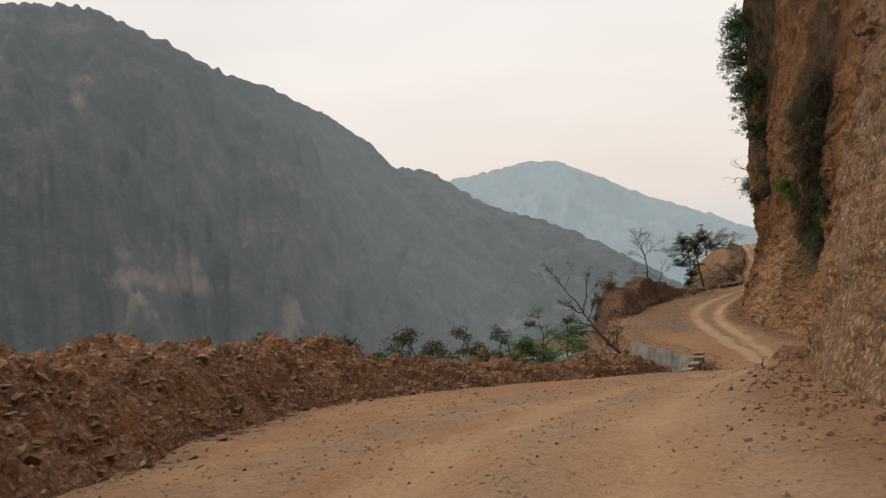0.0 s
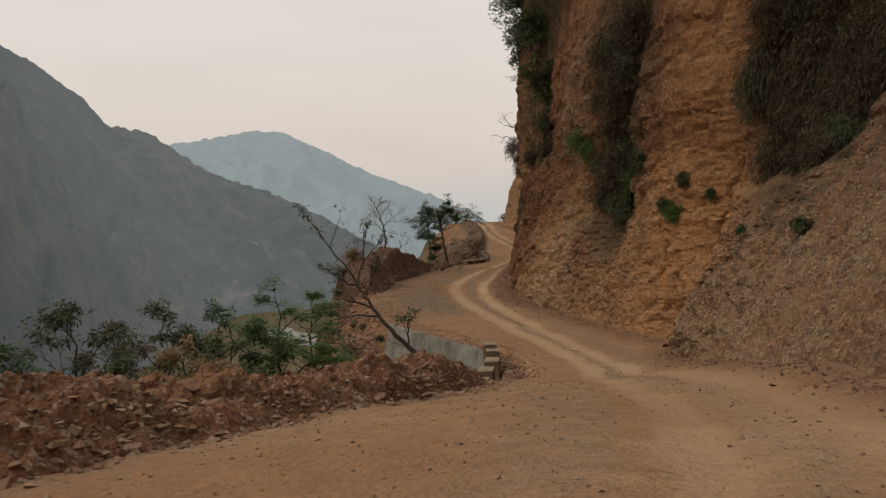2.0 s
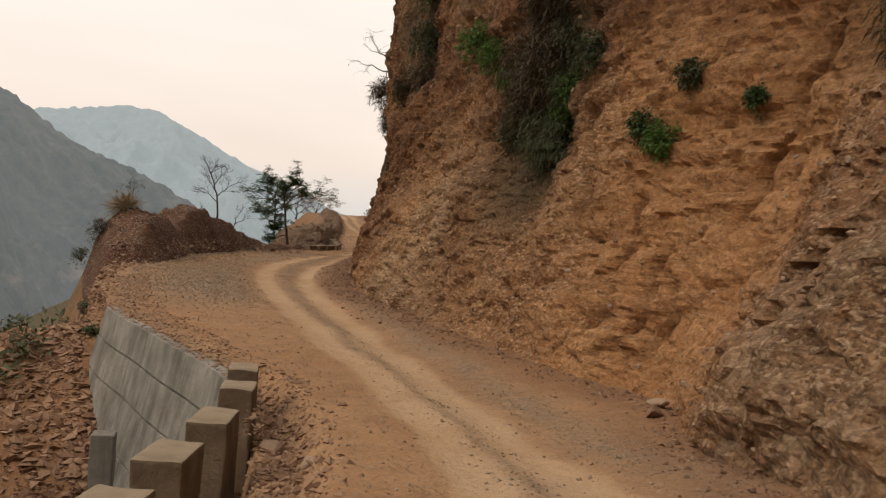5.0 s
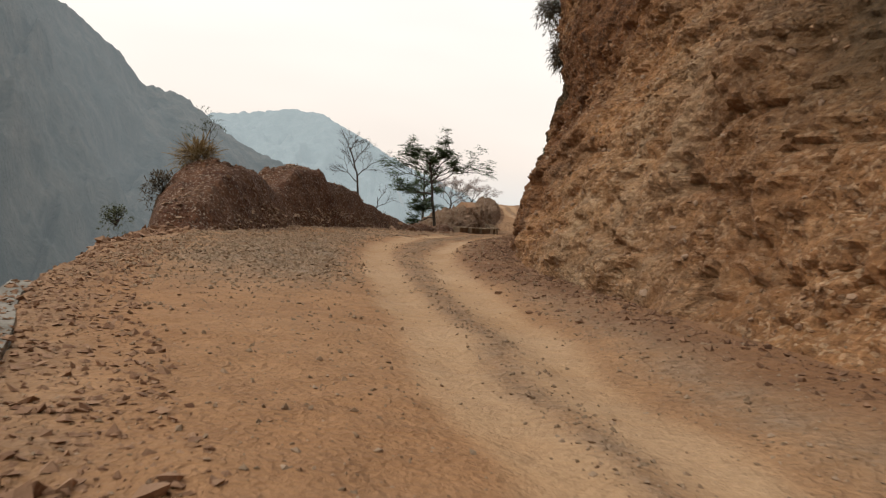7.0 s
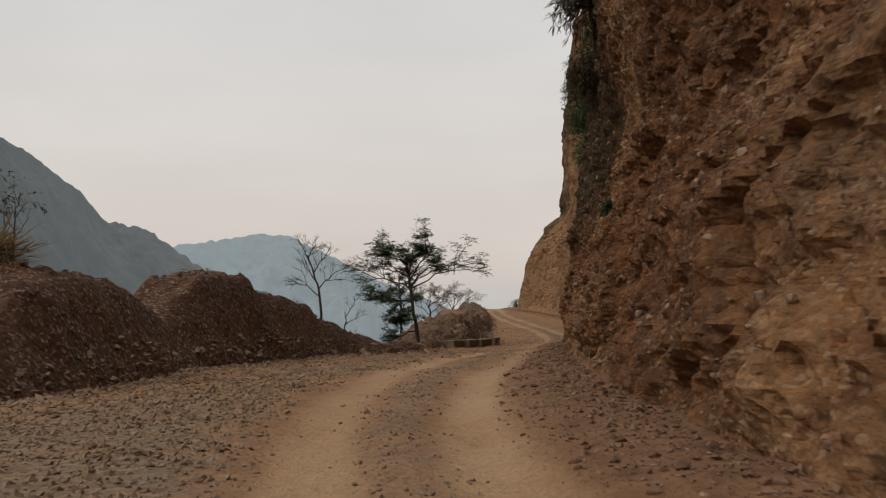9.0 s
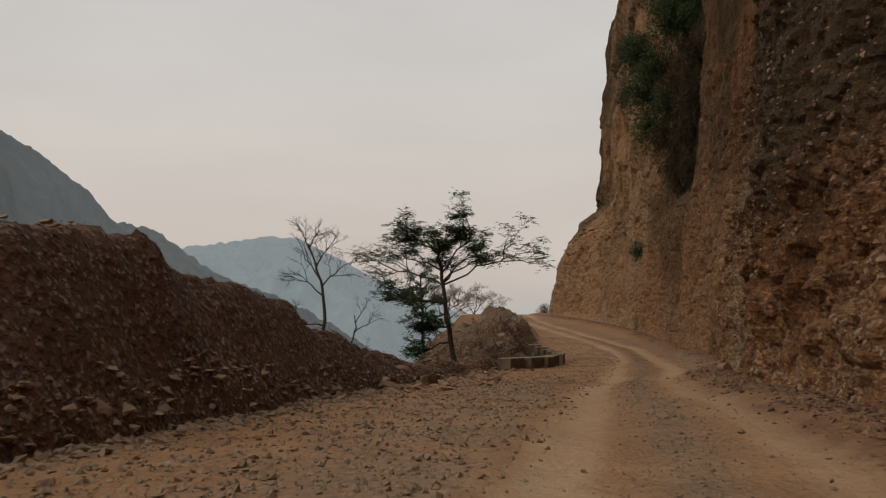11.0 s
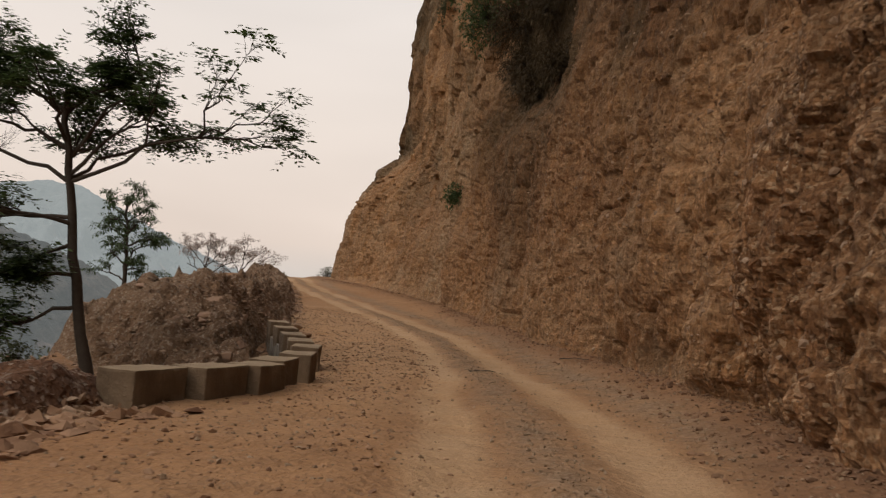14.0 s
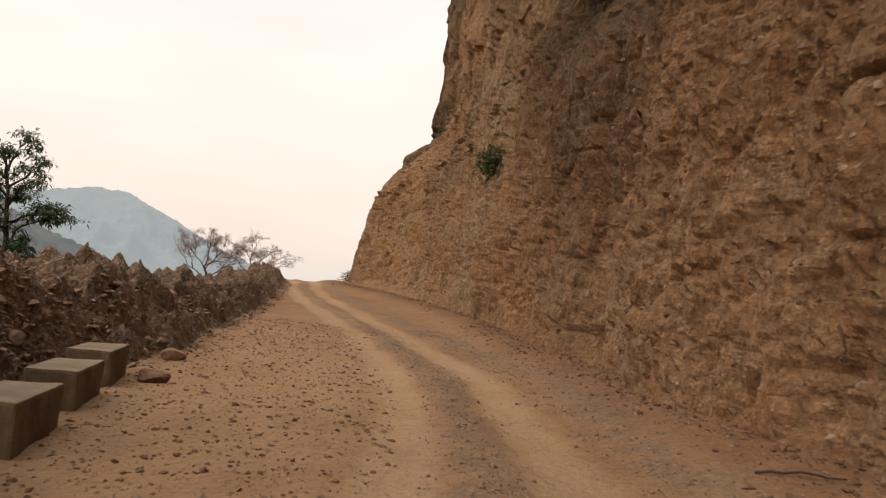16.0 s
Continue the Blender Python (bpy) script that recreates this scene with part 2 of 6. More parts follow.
def soil_material(name, a, c, pale, scale=1.0):
    m, nt, b = material(name)
    p = place_of(nt)
    big = grain(nt, p, 0.4 * scale, 4, 0.55, 0.36, 0.64)
    mid = grain(nt, p, 2.2 * scale, 6, 0.68, 0.35, 0.65, 0.5)
    fine = grain(nt, p, 16.0 * scale, 6, 0.7, 0.3, 0.7)
    clod = put(nt, "ShaderNodeTexVoronoi", ("Vector", p), ("Scale", 6.5 * scale), feature="F1")
    clod2 = put(nt, "ShaderNodeTexVoronoi", ("Vector", p), ("Scale", 17.0 * scale), feature="F1")
    col = blend(nt, mid, a, c)
    col = blend(nt, calc(nt, "MULTIPLY", big, 0.45), col, pale)
    tone = put(nt, "ShaderNodeSeparateColor", ("Color", clod2.outputs["Color"])).outputs[0]
    col = blend(nt, calc(nt, "MULTIPLY", put(nt, "ShaderNodeMapRange", ("Value", tone), ("From Min", 0.75), ("From Max", 0.95)).outputs[0], 0.5), col, (0.42, 0.34, 0.27))
    col = blend(nt, 0.45, col, blend(nt, fine, (0.5, 0.48, 0.46), (1.2, 1.2, 1.2)), "MULTIPLY")
    nt.links.new(col, b.inputs["Base Color"])
    relief(nt, b, (mid, 0.6, 0.2), (clod.outputs["Distance"], 0.7, 0.12), (clod2.outputs["Distance"], 0.6, 0.05), (fine, 0.4, 0.02))
    return m


def stone_material(name, a, c):
    m, nt, b = material(name)
    p = place_of(nt)
    rnd = put(nt, "ShaderNodeNewGeometry").outputs["Random Per Island"]
    obj = put(nt, "ShaderNodeObjectInfo").outputs["Random"]
    mixv = calc(nt, "FRACT", calc(nt, "ADD", rnd, obj))
    fine = grain(nt, p, 9.0, 6, 0.7, 0.3, 0.7)
    mid = grain(nt, p, 2.5, 5, 0.6, 0.35, 0.65)
    col = blend(nt, mixv, a, c)
    col = blend(nt, calc(nt, "MULTIPLY", mid, 0.5), col, (0.30, 0.18, 0.105))
    col = blend(nt, 0.4, col, blend(nt, fine, (0.55, 0.55, 0.55), (1.2, 1.2, 1.2)), "MULTIPLY")
    nt.links.new(col, b.inputs["Base Color"])
    relief(nt, b, (mid, 0.4, 0.05), (fine, 0.5, 0.015))
    return m


def concrete_material(name, a, c, wet, dust=0.0):
    m, nt, b = material(name)
    p = place_of(nt)
    streak = grain(nt, place_of(nt, (2.2, 2.2, 0.35)), 1.0, 7, 0.72, 0.44, 0.68)
    mid = grain(nt, p, 1.2, 5, 0.6, 0.35, 0.65)
    fine = grain(nt, p, 30.0, 5, 0.7, 0.3, 0.7)
    col = blend(nt, mid, a, c)
    col = blend(nt, calc(nt, "MULTIPLY", streak, 0.7), col, wet)
    col = blend(nt, 0.3, col, blend(nt, fine, (0.7, 0.7, 0.7), (1.15, 1.15, 1.15)), "MULTIPLY")
    nt.links.new(col, b.inputs["Base Color"])
    if dust:
        up = put(nt, "ShaderNodeSeparateXYZ", (0, put(nt, "ShaderNodeNewGeometry").outputs["Normal"])).outputs["Z"]
        lie = put(nt, "ShaderNodeMapRange", ("Value", up), ("From Min", 0.6), ("From Max", 0.95), ("To Max", dust)).outputs[0]
        col2 = blend(nt, calc(nt, "MULTIPLY", lie, calc(nt, "ADD", 0.5, calc(nt, "MULTIPLY", mid, 0.5))), col, (0.36, 0.27, 0.175))
        nt.links.new(col2, b.inputs["Base Color"])
    pit = grain(nt, p, 7.0, 6, 0.7, 0.35, 0.65)
    relief(nt, b, (mid, 0.3, 0.06), (pit, 0.35 + 0.3 * dust, 0.03), (fine, 0.3, 0.006))
    return m


def mountain_material(name, dark, light, haze_tint, glow):
    """Far slopes: sparse scrub over bare earth; bluish haze painted as emission, rising with distance."""
    m, nt, b = material(name)
    p = place_of(nt)
    big = grain(nt, p, 0.006, 5, 0.6, 0.36, 0.64)
    mid = grain(nt, p, 0.03, 6, 0.65, 0.36, 0.64)
    fine = grain(nt, p, 0.16, 5, 0.65, 0.35, 0.65)
    col = blend(nt, mid, dark, light)
    col = blend(nt, calc(nt, "MULTIPLY", big, 0.5), col, dark)
    col = blend(nt, calc(nt, "MULTIPLY", fine, 0.5), col, dark)
    col = blend(nt, calc(nt, "MULTIPLY", layer(nt, "scar"), 0.6), col, (0.19, 0.14, 0.115))
    nt.links.new(col, b.inputs["Base Color"])
    b.inputs["Emission Color"].default_value = (*haze_tint, 1)
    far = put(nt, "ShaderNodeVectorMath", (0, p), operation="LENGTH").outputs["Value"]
    haze_strength = put(nt, "ShaderNodeMapRange", ("Value", far), ("From Min", 350.0), ("From Max", 1150.0), ("To Min", 0.3 * glow), ("To Max", glow))
    nt.links.new(haze_strength.outputs[0], b.inputs["Emission Strength"])
    relief(nt, b, (mid, 0.22, 10.0), (fine, 0.55, 3.0))
    return m


def plain_material(name, a, c, scale=6.0, rough=0.8, lit=0.0):
    m, nt, b = material(name)
    v = grain(nt, place_of(nt), scale, 5, 0.6, 0.35, 0.65)
    rnd = put(nt, "ShaderNodeNewGeometry").outputs["Random Per Island"]
    col = blend(nt, calc(nt, "MULTIPLY_ADD", rnd, 0.6, calc(nt, "MULTIPLY", v, 0.4)), a, c)
    nt.links.new(col, b.inputs["Base Color"])
    b.inputs["Roughness"].default_value = rough
    if lit:
        t = put(nt, "ShaderNodeBsdfTranslucent", ("Color", col))
        mx = put(nt, "ShaderNodeMixShader", (0, lit), (1, b.outputs[0]), (2, t.outputs[0]))
        nt.links.new(mx.outputs[0], nt.nodes["Material Output"].inputs[0])
    return m


ROCK = rock_material()
ROAD = road_material()
RED_SOIL = soil_material("red_soil", (0.12, 0.047, 0.021), (0.25, 0.11, 0.05), (0.32, 0.168, 0.083))
BROWN_SOIL = soil_material("brown_soil", (0.125, 0.068, 0.038), (0.215, 0.127, 0.073), (0.25, 0.167, 0.108))
STONE = stone_material("broken_stone", (0.15, 0.085, 0.05), (0.36, 0.255, 0.175))
GRAVEL = stone_material("grey_gravel", (0.17, 0.116, 0.07), (0.34, 0.25, 0.17))
DARK_STONE = stone_material("dark_stone", (0.07, 0.034, 0.019), (0.22, 0.12, 0.07))
PINK_STONE = stone_material("pinkish_stone", (0.17, 0.098, 0.066), (0.40, 0.275, 0.20))
# red soil darkened to paint in the shade on the earth heap's road side
SHADED_SOIL = soil_material("shaded_soil", (0.068, 0.027, 0.0135), (0.135, 0.057, 0.027), (0.18, 0.09, 0.045))
SHARD = stone_material("rock_shard", (0.13, 0.067, 0.035), (0.36, 0.215, 0.118))
RED_STONE = stone_material("red_stone", (0.13, 0.06, 0.032), (0.32, 0.19, 0.115))
CONCRETE = concrete_material("concrete", (0.17, 0.15, 0.12), (0.30, 0.27, 0.225), (0.085, 0.072, 0.056))
DAMP_CONCRETE = concrete_material("damp_concrete", (0.07, 0.06, 0.048), (0.11, 0.095, 0.075), (0.05, 0.042, 0.034))
BLOCK = concrete_material("dusty_concrete", (0.105, 0.07, 0.042), (0.20, 0.143, 0.092), (0.10, 0.06, 0.034), 0.8)
# both ranges carry haze in their bluish base colour and glow
BIG_MOUNTAIN = mountain_material("haze_glow_slope", (0.025, 0.029, 0.025), (0.085, 0.075, 0.062), (0.42, 0.49, 0.53), 0.225)
FAR_MOUNTAIN = mountain_material("far_haze_glow_slope", (0.08, 0.1, 0.105), (0.11, 0.125, 0.13), (0.46, 0.54, 0.57), 0.47)
BARK = plain_material("bark", (0.035, 0.027, 0.02), (0.075, 0.058, 0.045), 9.0, 0.9)
PALE_BARK = plain_material("pale_bark", (0.10, 0.08, 0.062), (0.20, 0.165, 0.13), 9.0, 0.9)
LEAF = plain_material("leaf", (0.028, 0.05, 0.018), (0.085, 0.125, 0.04), 3.0, 0.55, 0.3)
BRIGHT_LEAF = plain_material("bright_leaf", (0.05, 0.105, 0.022), (0.13, 0.20, 0.045), 3.0, 0.5, 0.35)
DULL_LEAF = plain_material("dull_leaf", (0.045, 0.055, 0.025), (0.10, 0.105, 0.05), 3.0, 0.7, 0.25)
DRY_GRASS = plain_material("dry_grass", (0.14, 0.085, 0.035), (0.30, 0.21, 0.10), 3.0, 0.8, 0.3)
DARK_SCRUB = plain_material("dark_scrub", (0.035, 0.026, 0.014), (0.11, 0.075, 0.038), 3.0, 0.8, 0.15)
PINK_BLOOM = plain_material("pale_blossom", (0.30, 0.23, 0.20), (0.42, 0.34, 0.30), 3.0, 0.8, 0.3)
SAND = soil_material("river_sand", (0.27, 0.26, 0.24), (0.34, 0.325, 0.3), (0.3, 0.285, 0.26), 0.05)


# ---- meshes ----
def mesh_of(name, verts, faces, mat, flat=False, layers=None):
    me = bpy.data.meshes.new(name)
    verts = np.asarray(verts, np.float32)
    faces = np.asarray(faces, np.int32)
    k = faces.shape[1]
    me.vertices.add(len(verts))
    me.vertices.foreach_set("co", verts.ravel())
    me.loops.add(faces.size)
    me.loops.foreach_set("vertex_index", faces.ravel())
    me.polygons.add(len(faces))
    me.polygons.foreach_set("loop_start", np.arange(0, faces.size, k, dtype=np.int32))
    me.polygons.foreach_set("use_smooth", np.full(len(faces), not flat))
    me.update(calc_edges=True)
    me.materials.append(mat)
    for key, value in (layers or {}).items():
        a = me.attributes.new(key, "FLOAT", "POINT")
        a.data.foreach_set("value", np.asarray(value, np.float32).ravel())
    return me


def grid_faces(rows, cols, flip=False):
    i = np.arange(rows - 1)[:, None] * cols + np.arange(cols - 1)[None, :]
    f = np.stack([i, i + 1, i + cols + 1, i + cols], -1).reshape(-1, 4)
    return f[:, ::-1] if flip else f


def thing(name, me, label, category, group="", kind="", at=None):
    ob = new(name, me)
    if at is not None:
        ob.matrix_world = at
    return tagged(ob, label, category, group, kind)


def holder(name, at, label, category, group="", kind=""):
    return thing(name, None, label, category, group, kind, at)


def part(name, me, parent, label="", at=None):
    ob = new(name, me)
    ob.parent = parent
    if at is not None:
        ob.matrix_basis = at
    if label:
        tagged(ob, label)
    return ob


# ---- the plan: road height, cliff foot and valley edge along y ----
road_z = curve([(4, -80), (2.0, -25), (0.94, 0), (0.5, 7.5), (-0.15, 16.25), (-1.15, 25.9), (-2.56, 36.25), (-3.69, 43.75), (-4.22, 50), (-4.38, 56.25), (-4.4, 62.5), (-4.19, 75), (-4.03, 87.5),
                (-4.09, 102.5), (-4.28, 112.5), (-4.28, 125), (-4.0, 137.5), (-3.5, 150), (-1.8, 187.5), (-1.3, 203), (-1.08, 215), (-1.2, 226), (-2.4, 245), (-6, 275), (-30, 330), (-110, 480), (-110, 5000)])
foot_x = curve([(0, -75), (1.2, -25), (2.5, 0), (3.4, 12.5), (4.25, 16.5), (5.2, 20), (6.62, 24.75), (8.5, 30), (9.62, 33.75), (10.9, 38.75), (13.75, 48.1), (15.0, 50.6), (15.4, 52.5), (15.15, 57.5), (15.0, 62.5), (15.0, 68.75),
                (14.85, 71.25), (15.15, 75), (15.8, 77.5), (16.5, 81.25), (20, 93.75), (23.6, 104.4), (26.75, 111.25), (29.75, 116.25), (32.5, 123.25), (34.2, 128.75), (35.0, 132.5), (36.2, 136.25),
                (37.3, 140), (38.4, 145), (39.8, 150), (41.2, 156.25), (42.5, 165), (43.1, 171.25), (44.3, 190), (45.6, 197.5), (47.0, 203), (52, 212), (60, 225), (76, 250), (110, 312.5)])
edge_x = curve([(-4.4, -80), (-4.4, -25), (-4.9, 9.6), (-5.5, 16.6), (-4.5, 22.5), (-0.9, 29.1), (0.6, 32.25), (2.4, 34.25), (4.6, 37.6), (6.25, 42.75), (7.0, 44.5), (8.1, 48.5), (8.66, 53.5), (8.62, 55), (7.85, 59.2), (7.43, 61.5),
                (6.65, 65.2), (6.3, 69), (6.5, 76.25), (7.9, 83.75), (8.9, 89.25), (10.9, 97.1), (13.75, 102.5), (16.75, 106.25), (19.4, 115), (21.2, 117.6), (23.0, 119.4), (24.2, 121), (25.6, 125), (26.3, 127.8), (27.1, 131.5), (28.3, 137.5), (31.25, 151.25),
                (36.25, 172.5), (40, 193.75), (41.9, 212.5), (47.5, 231.25), (60, 256.25), (90, 312.5)])
shelf = curve([(7, -80), (6.5, 10), (4.5, 30), (2.5, 38), (1.5, 44), (2.7, 49), (2.6, 63), (0.8, 67.5), (0.5, 76), (1.4, 82), (3.6, 90), (4, 98), (5, 106), (3.5, 115), (5.5, 122), (6.5, 130), (5, 145), (3, 160), (3, 5000)])
dip = curve([(0, -80), (0, 100), (0.15, 114), (0.05, 119), (0.05, 130), (0, 140), (0, 5000)])
bank = curve([(0, -80), (0, 44), (0.9, 47.5), (4.2, 51.3), (4.2, 66), (1.0, 70), (0, 76), (0, 118), (0.6, 122.5), (0.7, 131), (0, 140), (0, 5000)])
track_l = curve([(-2.2, -80), (-1.8, 0), (-1.4, 10), (1.2, 19), (4.4, 26.5), (8.3, 40), (10.75, 49), (11.4, 55), (11.75, 64), (12.1, 73.5), (12.6, 80), (14.6, 88.5), (17, 95), (20, 103.5), (22, 108), (26.4, 119.4),
                 (29.4, 127), (32.5, 138), (34.8, 151), (37.6, 174), (41.5, 193), (45, 213), (52, 235), (62, 256), (92, 312)])
track_r = curve([(-0.4, -80), (0.2, 0), (0.8, 10), (3.2, 19), (6.3, 26.5), (9.8, 40), (11.7, 49), (12.4, 55), (13.0, 65), (13.7, 75), (15, 82.4), (18.8, 93), (22.0, 103.5), (23.7, 108), (27.8, 117.5), (31.2, 127.5),
                 (34.2, 138), (36.3, 151), (39.2, 174), (43, 193), (46.5, 213), (53.5, 235), (63.5, 256), (93.5, 312)])


steep = curve([(1.05, -80), (1.05, 30), (1.3, 40), (2.8, 47), (2.8, 104), (1.6, 114), (1.2, 122), (1.05, 130), (1.05, 5000)])


def fall(d, y):
    """How far the valley side has dropped, d metres out from the brink."""
    return np.where(d < 0, 0, smooth(114, 126, y) * 1.5 * np.maximum(d - 9, 0) + np.minimum(np.minimum(steep(y) * d, 26 + 1.05 * d), 60 + 0.62 * (d - 32))).clip(0, 104)


def ground_height(x, y):
    """Height of the ground sheet."""
    x, y = np.asarray(x, float), np.asarray(y, float)
    e, f = edge_x(y), foot_x(y)
    out = np.maximum(e - x, 0)
    z = road_z(y)
    d = np.maximum(out - shelf(y), 0)
    p = np.stack([x, y, 0 * x], 1)
    rough = fbm(p * 0.35, 3, k=3) * 0.05 + fbm(p * 1.7, 3, k=9) * 0.026
    ruts = -0.05 * (np.exp(-((x - track_l(y)) / 0.42) ** 2) + np.exp(-((x - track_r(y)) / 0.42) ** 2)) + 0.035 * np.exp(-((x - 0.5 * (track_l(y) + track_r(y))) / 0.4) ** 2)
    near_foot = smooth(2.2, 0.0, f - x) * 0.28
    slope_noise = fbm(p * 0.11, 4, k=21) * np.minimum(d * 0.25, 9) + fbm(p * 0.6, 3, k=22) * np.minimum(d * 0.25, 0.8)
    step = bank(y) * smooth(0.0, 0.7, out)
    z = z - dip(y) * smooth(2.2, 0.0, x - e) - 0.5 * smooth(44.5, 47, y) * smooth(57.5, 54.5, y) * smooth(1.0, 0.35, x - e)
    camber = -0.03 * np.maximum(out, 0).clip(0, 4) * (shelf(y) > 1)
    low = np.maximum(z - step - fall(d, y), -110)
    fan = -5.2 - 0.36 * np.maximum(68 - y, 0) - 0.6 * np.maximum(y - 69, 0) - 0.2 * np.maximum(out - 1.2, 0) - 1.6 * np.maximum(out - 3.0, 0)
    low = np.where((y > 54) & (y < 76), np.maximum(low, fan), low)
    from_knoll = np.hypot(x - 16.2, y - 142.6)
    knoll = -5.8 - 0.6 * np.minimum(from_knoll, 4) - 2.4 * np.maximum(from_knoll - 4, 0)
    low = np.where(y > 128, np.maximum(low, knoll), low)
    return np.where(out > 0, low + camber, z) + np.where(d > 0, slope_noise * (low > -109), 0) + rough + ruts * (out <= 0.01) + near_foot


def build_ground():
    ys = np.concatenate([[-4000, -2000, -900, -400, -200, -100, -60, -40], np.arange(-25, 4, 0.8), np.arange(4, 150, 0.25), np.arange(150, 260, 0.7), np.arange(262, 340, 6), [360, 400, 450, 520, 620, 760, 920, 1200, 1800, 2800, 4600]])
    inner = np.linspace(0, 1, 84)
    outer = -np.concatenate([np.arange(0.1, 2.5, 0.18), np.arange(2.6, 9, 0.4), np.arange(9.5, 30, 1.5), np.arange(32, 140, 7), [160, 200, 280, 400, 600, 900, 1500, 2500, 4500]])[::-1]
    beyond = np.array([8, 40, 200, 900, 4500.0])
    y = np.repeat(ys, len(inner) + len(outer) + len(beyond))
    e, f = edge_x(ys)[:, None], foot_x(ys)[:, None]
    x = np.concatenate([e + outer[None, :], e + (f + 2.0 - e) * inner[None, :], f + 2.0 + beyond[None, :]], 1).ravel()
    z = ground_height(x, y)
    out = edge_x(y) - x
    p = np.stack([x, y, z], 1)
    wob = fbm(p * 0.3, 3, k=31) * 0.16
    tl, tr = track_l(y) + wob, track_r(y) + wob
    track = np.maximum(np.exp(-((x - tl) / 0.42) ** 6), np.exp(-((x - tr) / 0.42) ** 6)) * (0.55 + 0.45 * smooth(36, 48, y))
    early = smooth(44, 30, y)
    track = np.maximum(track, 0.4 * smooth(115, 121, y) * smooth(160, 145, y) * smooth(0.1, 0.6, tl - x))
    track = np.maximum(track, early * 0.3 * smooth(3.2, 1.0, np.abs(x - track_r(y) - 0.8)))
    mid = 0.5 * (tl + tr)
    gravel = np.exp(-((x - mid) / 0.4) ** 2) * 0.65 + 0.7 * np.exp(-((x - tr - 1.25) / 0.55) ** 2) + smooth(66, 73, y) * smooth(86, 78, y) * smooth(0.2, 1.6, tl - x) * smooth(5.2, 3.0, tl - x)
    gravel = gravel + smooth(86, 90, y) * smooth(112, 104, y) * 0.6 * smooth(0.5, 1.0, tl - x) * smooth(4.0, 1.6, tl - x)
    gravel = gravel + early * smooth(0.6, 1.2, tl - x) * smooth(2.8, 1.9, tl - x) * 0.5
    gravel = gravel + 0.35 * smooth(0.2, -0.5, np.abs(out) - 0.8)
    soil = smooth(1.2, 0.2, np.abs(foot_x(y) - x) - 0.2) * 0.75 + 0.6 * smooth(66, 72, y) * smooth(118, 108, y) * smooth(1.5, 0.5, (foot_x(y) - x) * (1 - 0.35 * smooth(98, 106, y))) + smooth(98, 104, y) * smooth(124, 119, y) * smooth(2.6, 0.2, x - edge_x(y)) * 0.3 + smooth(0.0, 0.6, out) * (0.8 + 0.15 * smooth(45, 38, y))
    green = smooth(0.4, 5.0, out - shelf(y) - bank(y) * 0.3 + fbm(p * 0.25, 3, k=41) * 3)
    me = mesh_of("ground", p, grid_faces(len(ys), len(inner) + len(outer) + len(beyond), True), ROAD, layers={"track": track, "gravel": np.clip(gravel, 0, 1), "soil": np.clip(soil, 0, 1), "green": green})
    return thing("ground", me, "ochre dirt road on a ledge above a scrub-covered valley side", "ground", kind="structure")


ground = build_ground()

# ---- the cliff ----
lean_low = curve([(0.3, -80), (0.28, 18), (0.5, 25), (0.72, 31), (0.72, 38), (0.6, 46), (0.42, 52), (0.29, 57), (0.28, 63), (0.5, 72), (0.44, 78), (0.27, 88), (0.13, 105), (0.12, 125), (0.06, 133), (0.08, 150), (0.2, 165), (0.46, 178), (0.58, 192), (0.56, 230), (0.4, 320)])
knee_h = curve([(9, -80), (9, 45), (6, 52), (6, 70), (5.5, 80), (8, 100), (9, 150), (11, 180), (13, 200), (12.5, 320)])
lean_high = curve([(0.5, -80), (0.45, 45), (0.2, 52), (0.14, 62), (0.07, 75), (0.02, 90), (0.08, 110), (0.1, 150), (0.08, 165), (0.06, 180), (0.06, 200), (0.1, 320)])


